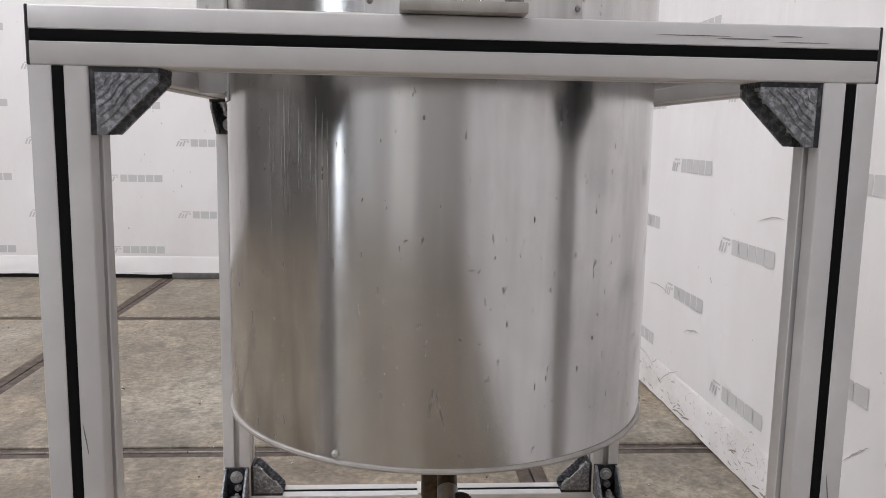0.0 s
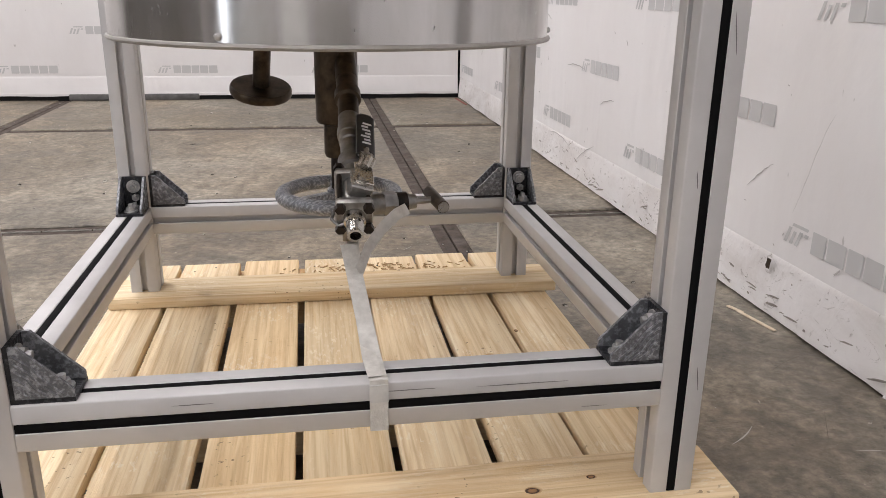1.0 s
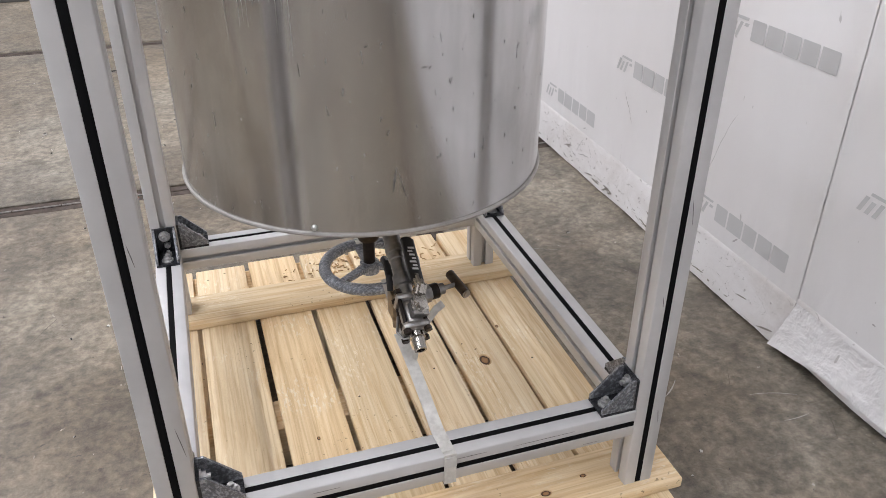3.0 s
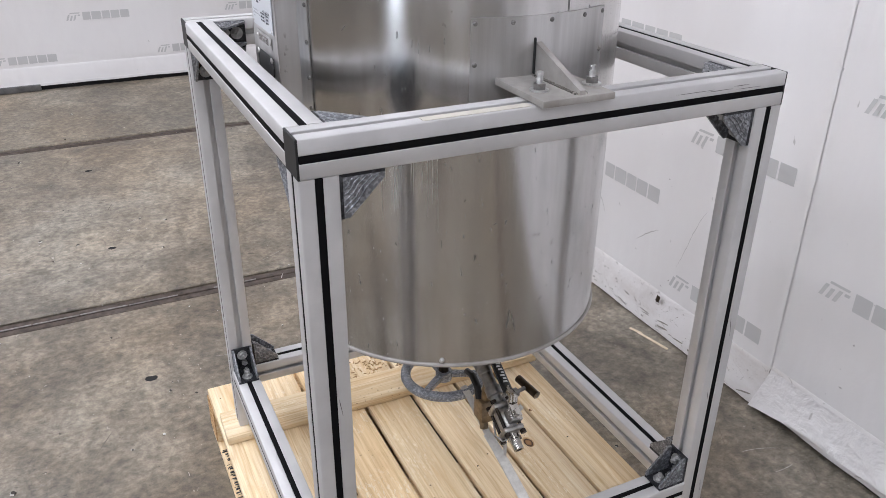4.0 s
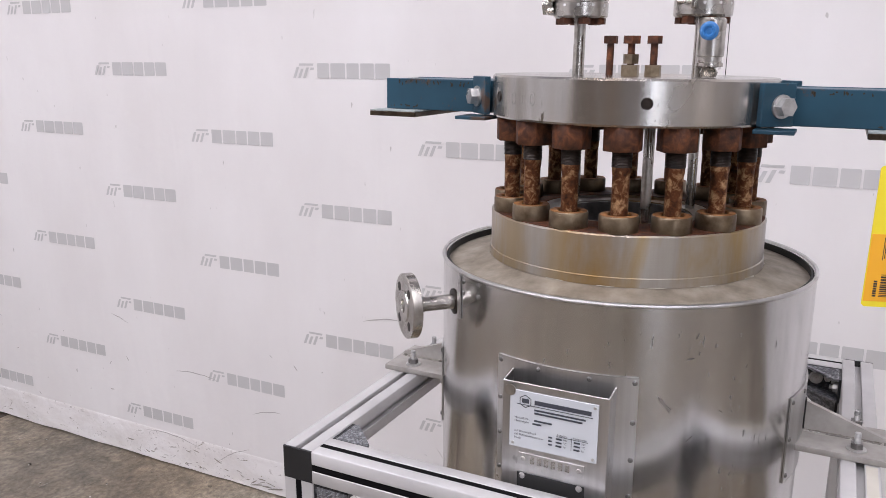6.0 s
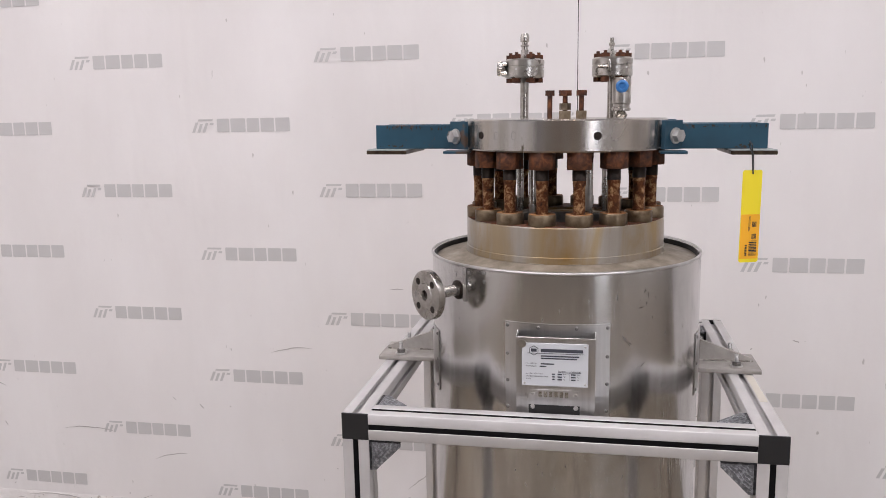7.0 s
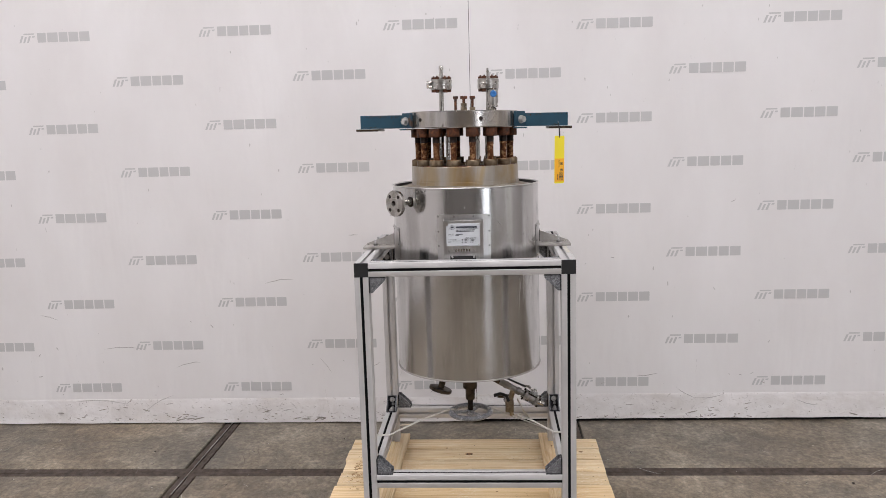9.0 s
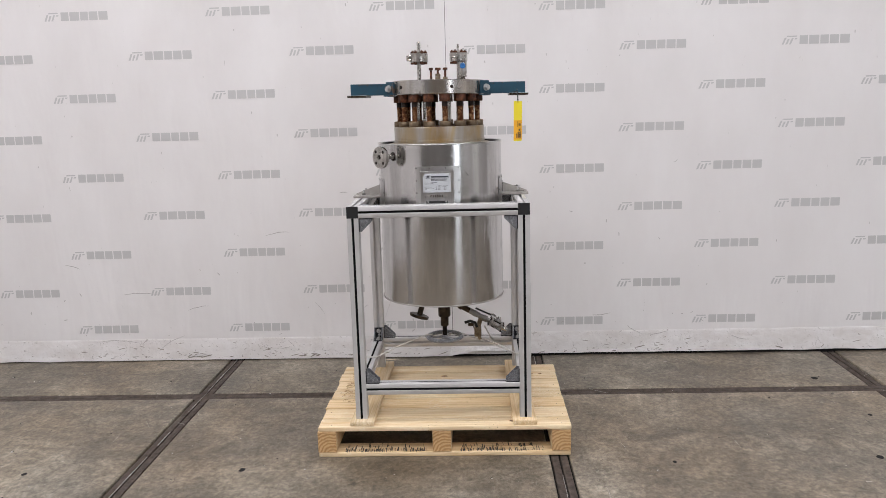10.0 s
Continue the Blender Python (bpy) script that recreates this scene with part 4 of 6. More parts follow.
for sx in (-1, 1):
    for sy in (-1, 1):
        ix, iy = sx * (A - P), sy * (B - P)
        cx, cy = sx * (A - h), sy * (B - h)
        bracket((ix, cy, ZL), (-sx, 0, 0), ZP)
        bracket((cx, iy, ZL), (0, -sy, 0), ZP)
        bracket((ix, cy, Z1 - P), (-sx, 0, 0), (0, 0, -1))
        bracket((cx, iy, Z1 - P), (0, -sy, 0), (0, 0, -1))
        bracket((ix, iy, Z1 - h), (-sx, 0, 0), (0, -sy, 0))

part("film_strip", made(box, (-0.215, -B + 0.004, Z1 + 0.0002), (-0.064, -B + 0.018, Z1 + 0.0008)), worn_metal("yellowed_film", (0.50, 0.47, 0.40), (0.58, 0.55, 0.48), 0.5, 14, 0.0), stand, "yellowed film on the rail")

# Dark rubbed scratches on the rails
RUB = material("dark_rub_mark", (0.16, 0.15, 0.15), 0.6)
RUBS = to_mesh("rub_mark", made(prism, ((-0.5, 0.0), (-0.2, -0.5), (0.45, -0.3), (0.5, 0.1), (0.1, 0.5), (-0.3, 0.35)), lambda u, v, w: (u, w, v), -0.0001, 0.0001), RUB, False)
rnd = random.Random(17)
for x, z, l_ in ((0.20, 1.0895, 0.07), (0.245, 1.0875, 0.05), (0.285, 1.0905, 0.03), (0.30, 1.0855, 0.05), (0.17, 0.3085, 0.10), (0.05, 0.3100, 0.06), (-0.16, 0.3095, 0.04), (0.25, 0.2765, 0.03)):
    piece("rub_mark", RUBS, stand, pose(x, -B - 0.0003, z) @ Matrix.Diagonal((l_, 1, rnd.uniform(0.0006, 0.0012), 1)))
for sx, z, l_ in ((-1, 0.72, 0.03), (-1, 0.45, 0.05), (1, 0.66, 0.04), (1, 0.30, 0.03), (1, 0.52, 0.018)):
    piece("rub_mark", RUBS, stand, pose(sx * (A - h) + rnd.uniform(0.009, 0.02) * rnd.choice((-1, 1)), -B - 0.0003, z, 0, 82) @ Matrix.Diagonal((l_, 1, 0.0012, 1)))
# ---- pressure vessel ----
RIVET = to_mesh("rivet", made(lathe, ((0.0034, 0), (0.0033, 0.0013), (0.0016, 0.0024), (0.0012, 0.0024), (0.0010, 0.0012), (0, 0.0012)), seg=12), DULL)
SCREW = to_mesh("screw", made(lathe, ((0.0042, 0), (0.004, 0.002), (0.002, 0.0042), (0, 0.0046)), seg=10), ZINC)


def stand_on(o, d):
    """The pose of a small part that stands at o with its axis along d."""
    x, y, z = basis(d)
    return Matrix(((x.x, y.x, z.x, o.x), (x.y, y.y, z.y, o.y), (x.z, y.z, z.z, o.z), (0, 0, 0, 1)))


R, ZB, ZT = 0.280, 0.635, 1.347
vessel = thing("pressure_vessel", (0, 0, Z1), "jacketed stainless pressure vessel with raised bolted lid in a stand", "vessel")
jacket = part("jacket", made(lathe, ((0, ZB + 0.002), (R - 0.012, ZB + 0.002), (R - 0.004, ZB + 0.001), (R, ZB + 0.006), (R, ZB + 0.2), (R, ZT - 0.2), (R, ZT - 0.003), (R - 0.003, ZT), (R - 0.006, ZT - 0.003), (R - 0.006, ZT - 0.026)), seg=128), JACKET, vessel, "brushed stainless steel jacket")
part("bottom_bead", made(lathe, [(R + 0.0008 + 0.0032 * math.cos(a), ZB + 0.0035 + 0.0032 * math.sin(a)) for a in (math.pi * 2 * i / 8 for i in range(8))], seg=128, closed=True), FOOT, jacket)
part("top_bead", made(lathe, [(R - 0.001 + 0.003 * math.cos(a), ZT + 0.003 * math.sin(a)) for a in (math.pi * 2 * i / 8 for i in range(8))], seg=128, closed=True), SHEET, jacket)
part("top_cover", made(lathe, ((R - 0.0065, ZT - 0.024), (R - 0.0065, ZT - 0.012), (R - 0.03, ZT - 0.008), (0.206, ZT + 0.002), (0.200, ZT + 0.002), (0.200, ZT - 0.024)), seg=96, closed=True), COVER, vessel, "dusty stainless top cover")
# Black band added as the shade on the rim's inner face
part("rim_shade", made(lathe, ((R - 0.0062, ZT - 0.013), (R - 0.0062, ZT - 0.0012), (R - 0.0085, ZT - 0.0012), (R - 0.0085, ZT - 0.013)), seg=96, closed=True), SEALANT_SHADE, jacket, "black band as the shade inside the rim")
ZR0, ZR1 = ZT + 0.0025, 1.419
part("neck_flange", made(lathe, ((0.1, ZR0), (0.2065, ZR0), (0.2065, ZR0 + 0.012), (0.2050, ZR0 + 0.013), (0.2050, ZR1 - 0.002), (0.203, ZR1), (0.125, ZR1), (0.122, ZR1 - 0.004), (0.1, ZR1 - 0.004)), seg=96, closed=True), stained_flange("rust_streaked_steel"), vessel, "heavy machined neck flange with brown rust stains")
part("flange_face", made(lathe, ((0.126, ZR1 + 0.0002), (0.2025, ZR1 + 0.0002), (0.2020, ZR1 + 0.0012), (0.1265, ZR1 + 0.0012)), seg=96, closed=True), RUST, vessel, "rusted top face of the flange")
part("inner_bore", made(lathe, ((0.0, ZR0 + 0.006), (0.0995, ZR0 + 0.006), (0.0995, ZR1 - 0.006), (0.094, ZR1 - 0.006), (0.094, ZR0 + 0.012), (0.0, ZR0 + 0.012)), seg=48), DULL, vessel)
ZD0, ZD1 = 1.559, 1.620
LR = 0.207
lid = part("lid", made(lathe, ((0, ZD0), (LR - 0.003, ZD0), (LR, ZD0 + 0.003), (LR, ZD1 - 0.003), (LR - 0.003, ZD1), (0, ZD1)), seg=96), stained_flange("machined_steel", 0.54, (0.17, 0.30), 0.92, 0.38), vessel, "thick machined steel lid raised on its studs")


def radial(deg, r, z=0.0):
    a = radians(deg)
    return Vector((r * math.cos(a), r * math.sin(a), z))


# Holes are dark discs with a lip; the colour stands for the shade inside
for deg in (180 + 19, 180 - 49, 180 - 98, 180 + 128):
    o, d = radial(deg, LR - 0.0006, 1.5895), radial(deg, 1)
    part("threaded_hole", made(lathe, ((0.0, 0.0008), (0.0060, 0.0008), (0.0068, 0.0020), (0.0078, 0.0006), (0.0078, 0.0)), o, d, 20), DARK, lid, "dark threaded hole")

GASKET = worn_metal("torn_gasket", (0.30, 0.27, 0.22), (0.50, 0.46, 0.39), 0.8, 60, 0.0)
rnd = random.Random(15)
for deg in (168, 188, 206, 227, 251, 277):
    flake = bmesh.new()
    arc, reach = rnd.uniform(2.5, 8.0), rnd.uniform(0.002, 0.005)
    lo, hi = [], []
    for k in range(7):
        q = radians(deg + arc * (k / 6 - 0.5))
        r_ = 0.2068 + reach * (0.4 + 0.6 * abs(noise.noise((k * 0.9, deg, 1.0)))) * math.sin(math.pi * (0.08 + 0.84 * k / 6))
        lo.append(flake.verts.new((0.2060 * math.cos(q), 0.2060 * math.sin(q), ZT + 0.0034)))
        hi.append(flake.verts.new((r_ * math.cos(q), r_ * math.sin(q), ZT + 0.0026)))
    for k in range(6):
        flake.faces.new((lo[k], lo[k + 1], hi[k + 1], hi[k]))
    part("gasket_flake", flake, GASKET, vessel, "pale torn gasket flake", smooth=False)
chalk = material("faint_chalk", (0.46, 0.45, 0.43), 0.8, 0.5)
for deg, z, w_, h_ in ((143.5, 1.589, 0.011, 0.016), (150.0, 1.588, 0.006, 0.013), (155.0, 1.590, 0.010, 0.017)):
    q = radians(deg)
    cb = bmesh.new()
    for k in range(14):
        pts = []
        for e_, f in ((0, 0.0), (0, 1.0), (1, 1.0), (1, 0.0)):
            b_ = 2 * math.pi * (k + f) / 16 + 0.4
            t_ = 1 - 0.14 * e_
            u = q + 0.5 * w_ * t_ * math.cos(b_) / LR
            pts.append(cb.verts.new(((LR + 0.0005) * math.cos(u), (LR + 0.0005) * math.sin(u), z + 0.5 * h_ * t_ * math.sin(b_))))
        cb.faces.new(pts)
    part("chalk_mark", cb, chalk, lid, "faint chalk loop", smooth=False)

# Studs between the neck flange and the lid
SC = 0.178
SHANK = to_mesh("stud", made(lathe, ((0, 0), (0.0115, 0), (0.0115, 0.058), (0.0125, 0.064), (0.0125, 0.073), (0, 0.073)), seg=20), RUSTROD)
bm = bmesh.new()
lathe(bm, [(0, 0)] + [(0.0134 - 0.0005 * (i % 2), 0.0005 + 0.0010 * i) for i in range(35)] + [(0, 0.036)], seg=18)
THREAD = to_mesh("thread", bm, DARK)
bm = bmesh.new()
rod(bm, (0, 0, 0), (0, 0, 0.0325), 0.0268, seg=6)
bmesh.ops.bevel(bm, geom=list(bm.edges), offset=0.0012, segments=1, affect="EDGES")
NUT = to_mesh("nut", bm, RUST)
NECK = to_mesh("collar", made(lathe, ((0.0118, 0.0), (0.0262, 0.0), (0.0268, 0.0012), (0.0268, 0.0210), (0.0255, 0.0230), (0.0190, 0.0230), (0.0160, 0.0197), (0.0118, 0.0190)), seg=28, closed=True), COLLAR)
RIM = to_mesh("collar_rim", made(lathe, ((0.0258, 0.0224), (0.0250, 0.0234), (0.0170, 0.0236), (0.0150, 0.0220), (0.0150, 0.0215), (0.0180, 0.0215)), seg=28, closed=True), ORANGE_RUST)
rnd = random.Random(9)
for i in range(16):
    m = Matrix.Translation(radial(180 - 11.25 + 22.5 * i, SC)) @ pose(0, 0, 0, 0, 0, rnd.uniform(0, 60))
    stud = piece("stud", SHANK, vessel, m @ Matrix.Translation((0, 0, ZR1 + 0.016)), "rusty threaded stud")
    piece("thread", THREAD, stud, pose(0, 0, 0.070))
    piece("nut", NUT, stud, pose(0, 0, ZD0 - 0.0327 - ZR1 - 0.016, 0, 0, rnd.uniform(0, 60)), "rust brown hexagon nut")
    piece("collar_rim", RIM, stud, pose(0, 0, -0.016), "orange rusted rim")
    piece("collar", NECK, stud, pose(0, 0, -0.016), "round collar stained with rust")
for deg, r in ((180 + 28, 0.112), (180 - 32, 0.112), (60, 0.112), (-50, 0.112)):
    p = radial(deg, r)
    part("guide_rod", made(rod, (p.x, p.y, ZR1 - 0.004), (p.x, p.y, ZD0), 0.0075), FITTING, vessel, "bright steel guide rod")

# Blue lifting arms
CHIPS = [to_mesh("paint_chip", made(smudge, 70 + k * 5.3, 1.0), BROWNED, False) for k in range(3)]
WORNTOP = worn_metal("pale_worn_paint", (0.20, 0.24, 0.25), (0.50, 0.53, 0.52), 0.6, 45, 0.0, 0.3)
rnd = random.Random(14)
for s in (-1, 1):
    arm = part("lifting_arm", bmesh.new(), BLUE, vessel, "chipped blue painted steel lifting arm")
    bm = bmesh.new()
    za, zb = 1.560, 1.609
    y0, y1 = sorted((s * 0.199, s * 0.390))
    for x in (-0.058, 0.051):
        part("arm_web", made(box, (x, y0, za), (x + 0.007, y1, zb), 0.001, 1), BLUE, arm)
    box(bm, (-0.051, s * 0.214 if s > 0 else y0, zb - 0.008), (0.051, y1 if s > 0 else -0.214, zb - 0.001), 0.001, 1)
    for k in range(26):
        if k < 15:
            y, z, wide, high = rnd.uniform(0.235, 0.386), zb - 0.003 - 0.004 * rnd.random() ** 2, rnd.uniform(0.0007, 0.0020), rnd.uniform(0.0008, 0.0036)
        else:
            y, z, wide, high = rnd.uniform(0.325, 0.383), za + rnd.uniform(0.003, 0.009), rnd.uniform(0.0008, 0.0026), rnd.uniform(0.0008, 0.0022)
        piece("paint_chip", CHIPS[k % 3], arm, pose(-0.0584, s * y, z - high * 0.5, rnd.uniform(-25, 25)) @ Matrix.Diagonal((1, wide, high, 1)), "rusty chip in the paint")
    arm.data = to_mesh("lifting_arm", bm, BLUE)
    f0, f1 = sorted((s * 0.318, s * 0.402))
    part("foot_plate", made(box, (-0.092, f0, za - 0.0100), (0.092, f1, za - 0.0022), 0.001, 1), BROWNED, arm, "rusty foot plate")
    part("plate_top", made(box, (-0.0915, f0 + 0.0005, za - 0.0022), (0.0915, f1 - 0.0005, za - 0.0004)), WORNTOP, arm, "worn pale paint on the foot plate")
    for side in (-1, 1):
        turn = Matrix.Translation((side * 0.081, s * 0.209, 0)) @ pose(0, 0, 0, 0, 0, side * s * 45)
        part("clamp_plate", made(box, (-0.0045, -0.0260, ZD0 + 0.001), (0.0045, 0.0260, ZD1 - 0.004), 0.001, 1), BLUE, arm, m=turn)
        o, d = turn @ Vector((side * 0.0046, s * 0.004, 1.586)), turn.to_3x3() @ Vector((side, 0, 0))
        bb = bmesh.new()
        rod(bb, o, o + d * 0.003, 0.0155, seg=20)
        rod(bb, o + d * 0.003, o + d * 0.0145, 0.0128, seg=6)
        part("bolt", bb, ZINC, arm, "bright hexagon bolt head")
        l0, l1 = Vector((side * 0.066, s * 0.186)), Vector((side * 0.118, s * 0.236))
        part("ledge_plate", made(box, (min(l0.x, l1.x), min(l0.y, l1.y), ZD0 - 0.0065), (max(l0.x, l1.x), max(l0.y, l1.y), ZD0 - 0.0015), 0.0008, 1), BLUE, arm)


# Fittings on the lid
bm = bmesh.new()
rod(bm, (0, 0, 0), (0, 0, 0.008), 0.0098, seg=6)
rod(bm, (0, 0, 0.008), (0, 0, 0.013), 0.0036, seg=10)
CAP_TOP = to_mesh("cap_screw", bm, RUST)
CAP_LOW = to_mesh("cap_screw", made(rod, (0, 0, 0), (0, 0, 0.0085), 0.0098, seg=6), RUST)


def flange_valve(y, x=0.0, gland=True):
    v = part("valve", made(lathe, ((0, 1.702), (0.037, 1.702), (0.0405, 1.705), (0.0405, 1.724), (0.0392, 1.725), (0.0392, 1.7265), (0.0405, 1.7275), (0.0405, 1.738), (0.037, 1.741), (0, 1.741)), (x, y, 0), seg=40), FITTING, vessel, "round turned steel valve body on a stem")
    part("stem", made(rod, (x, y, ZD1 - 0.002), (x, y, 1.702), 0.0088), FITTING, v)
    for k in range(6):
        q = radial(60 * k + 30, 0.029)
        piece("cap_screw", CAP_TOP, v, pose(x + q.x, y + q.y, 1.741), "rusty cap screw")
        piece("cap_screw", CAP_LOW, v, pose(x + q.x, y + q.y, 1.6935), "rusty cap screw")
    hb = bmesh.new()
    for k in range(5):
        o, d = radial(160 + 31 * k, 0.0402, 1.72) + Vector((x, y, 0)), radial(160 + 31 * k, 1)
        rod(hb, o, o + d * 0.001, 0.0022, seg=10)
    part("vent_ring", hb, PALE, v)
    return v


v1 = flange_valve(0.084)
gb = bmesh.new()
rod(gb, (0, 0.084, 1.741), (0, 0.084, 1.7600), 0.0088, seg=6)
rod(gb, (0, 0.084, 1.7600), (0, 0.084, 1.7665), 0.0066, seg=14)
rod(gb, (0, 0.084, 1.7665), (0, 0.084, 1.7700), 0.0094, seg=6)
rod(gb, (0, 0.084, 1.7700), (0, 0.084, 1.7755), 0.0062, seg=14)
lathe(gb, ((0, 1.7755), (0.0086, 1.7755), (0.0092, 1.778), (0.0092, 1.786), (0.007, 1.7925), (0, 1.793)), (0, 0.084, 0), seg=16)
part("gland", gb, FITTING, v1, "steel compression gland")
sb = bmesh.new()
rod(sb, (-0.006, 0.122, 1.722), (-0.006, 0.130, 1.722), 0.0155, seg=18)
rod(sb, (-0.006, 0.130, 1.722), (-0.006, 0.139, 1.722), 0.0165, seg=6)
rod(sb, (-0.022, 0.118, 1.7305), (-0.022, 0.128, 1.7305), 0.005, seg=8)
rod(sb, (-0.022, 0.118, 1.7130), (-0.022, 0.128, 1.7130), 0.005, seg=8)
part("side_port", sb, FITTING, v1)
v2 = flange_valve(-0.094)
gb = bmesh.new()
rod(gb, (0, -0.092, 1.741), (0, -0.092, 1.753), 0.0078, seg=6)
rod(gb, (0, -0.092, 1.753), (0, -0.092, 1.7640), 0.0042, seg=12)
rod(gb, (0, -0.092, 1.7640), (0, -0.092, 1.7700), 0.0064, seg=6)
rod(gb, (0, -0.092, 1.7700), (0, -0.092, 1.7800), 0.0040, seg=12)
part("nipple", gb, FITTING, v2)
tb = bmesh.new()
rod(tb, (-0.043, -0.089, 1.722), (-0.043, -0.066, 1.722), 0.004, seg=10)
box(tb, (-0.0475, -0.0905, 1.712), (-0.040, -0.0845, 1.735), 0.002)
part("pinch_screw", tb, FITTING, v2)
rb = bmesh.new()
lathe(rb, ((0, 1.6205), (0.0105, 1.6205), (0.0125, 1.627), (0.0085, 1.633), (0.0185, 1.635), (0.0185, 1.6395), (0.0165, 1.641), (0.0165, 1.6475), (0.0185, 1.649), (0.0185, 1.697), (0.016, 1.700), (0, 1.7005)), (-0.030, -0.113, 0), seg=28)
reg = part("relief_valve", rb, FITTING, vessel, "small turned steel relief valve with a blue knob")
part("knob", made(lathe, ((0, 0.0), (0.0118, 0.0), (0.0125, 0.002), (0.0125, 0.007), (0.009, 0.0095), (0.0065, 0.0095), (0.005, 0.007), (0, 0.007)), (-0.0486, -0.113, 1.682), (-1, 0, 0), 20), BLUEKNOB, reg, "blue plastic knob")
for x, y, top, kind in ((-0.020, 0.030, 1.6765, 0), (-0.02, -0.001, 1.6765, 1), (-0.02, -0.034, 1.6765, 2)):
    jb = bmesh.new()
    rod(jb, (x, y, ZD1 - 0.002), (x, y, top - 0.011), 0.0052, seg=14)
    rod(jb, (x, y, top - 0.011), (x, y, top), 0.0105 if kind != 1 else 0.0135, seg=6, turn=0.3 * kind)
    jack = part("jack_bolt", jb, RUST, vessel, "rusty hexagon jack bolt")
    if kind:
        nb = bmesh.new()
        rod(nb, (x, y, ZD1), (x, y, ZD1 + 0.0155), 0.0135 if kind == 1 else 0.0122, seg=6)
        if kind == 1:
            rod(nb, (x, y, ZD1 + 0.017), (x, y, ZD1 + 0.0305), 0.0118, seg=6, turn=0.4)
        part("lock_nut", nb, BRASS, jack, "brassy lock nut")

# The raised lid hangs a little out of level
level = Matrix.Translation((0, 0, 1.59)) @ pose(0, 0, 0, 0.55) @ Matrix.Translation((0, 0, -1.59))
for ob in vessel.children:
    if ob.name.split(".")[0] in ("lid", "lifting_arm", "valve", "relief_valve", "jack_bolt"):
        ob.matrix_basis = level

# Name plate pocket on the jacket
pock = part("plate_backing", made(shell_patch, R + 0.0004, R + 0.0024, 180 - 20.0, 180 + 19.5, 1.035, 1.254, 18), SHEET, vessel, "riveted curved backing sheet")
for z in (1.247, 1.193, 1.141, 1.089, 1.043):
    for deg in (180 - 19.0, 180 + 18.5):
        piece("rivet", RIVET, pock, stand_on(radial(deg, R + 0.0022, z), radial(deg, 1)))
for deg in (180 - 7, 180 + 7):
    piece("rivet", RIVET, pock, stand_on(radial(deg, R + 0.0022, 1.247), radial(deg, 1)))
PX, PY0, PY1, PZ0, PZ1 = -0.306, -0.069, 0.073, 1.045, 1.236
part("plate_pocket", made(box, (PX, PY0, PZ0), (PX + 0.002, PY1, PZ1), 0.0006, 1), SHEET, pock, "open sheet steel pocket")
for y in (PY0, PY1 - 0.002):
    part("pocket_side", made(prism, ((PX + 0.002, PZ0), (-0.2735, PZ0), (-0.2735, PZ1 + 0.004), (PX + 0.002, PZ1)), lambda u, v, w: (u, w, v), y, y + 0.002), SHEET, pock)
part("pocket_floor", made(box, (PX + 0.002, PY0 + 0.002, PZ0), (-0.283, PY1 - 0.002, PZ0 + 0.002)), SHEET, pock)
# Its plates are children of the vessel, flush on the pocket's face
nx = PX - 0.0004
plate = part("name_plate", made(box, (nx - 0.0012, -0.056, 1.146), (nx, 0.062, 1.226), 0.0004, 1), PLATE, vessel, "white maker's name plate with dark printing")
ib = bmesh.new()


def bar(y0, y1, z, hgt):
    """A bar of print on the name plate, from y0 (nearer +y) to y1."""
    box(ib, (nx - 0.0019, min(y0, y1), z), (nx - 0.0011, max(y0, y1), z + hgt))


bar(0.028, -0.047, 1.2098, 0.0058)
bar(0.052, -0.049, 1.2068, 0.0007)
bar(0.028, -0.040, 1.2012, 0.0022)
bar(0.028, -0.036, 1.1968, 0.0022)
bar(0.028, 0.004, 1.1866, 0.0022)
bar(0.030, 0.018, 1.1818, 0.0022)
for i in range(3):
    z = 1.1680 - 0.0050 * i
    bar(0.008, 0.003, z, 0.0021)
    bar(-0.002, -0.010, z, 0.0021)
    bar(-0.026, -0.034, z, 0.0021)
bar(-0.0225, -0.0229, 1.1570, 0.0170)
bar(-0.0030, -0.0440, 1.1722, 0.0005)


def lettering(text, size, y, z):
    """Printed words on the name plate, from y towards -y, standing on z."""
    curve = bpy.data.curves.new("lettering", "FONT")
    curve.body, curve.size = text, size
    ob = new("lettering", curve)
    bpy.context.view_layer.update()
    me = bpy.data.meshes.new_from_object(ob.evaluated_get(bpy.context.evaluated_depsgraph_get()))
    bpy.data.objects.remove(ob)
    me.materials.clear()
    me.materials.append(PLATEINK)
    return piece("lettering", me, plate, Matrix(((0, 0, -1, nx - 0.0015), (-1, 0, 0, y), (0, 1, 0, z), (0, 0, 0, 1))))


for text, size, y, z in (("Herstell-Nr.", 0.0042, 0.055, 1.1866), ("Herstelljahr", 0.0042, 0.055, 1.1818), ("Autoklav", 0.0040, -0.003, 1.1734), ("Heizmantel", 0.0040, -0.025, 1.1734),
                         ("zul. Betriebsdruck", 0.0042, 0.055, 1.1680), ("zul. Betriebstemperatur", 0.0042, 0.055, 1.1630), ("Inhalt", 0.0042, 0.055, 1.1580),
                         ("bar", 0.0042, -0.012, 1.1680), ("\u00b0C", 0.0042, -0.012, 1.1630), ("ltr", 0.0042, -0.012, 1.1580), ("bar", 0.0042, -0.036, 1.1680), ("\u00b0C", 0.0042, -0.036, 1.1630), ("ltr", 0.0042, -0.036, 1.1580)):
    lettering(text, size, y, z)
ring = bmesh.new()
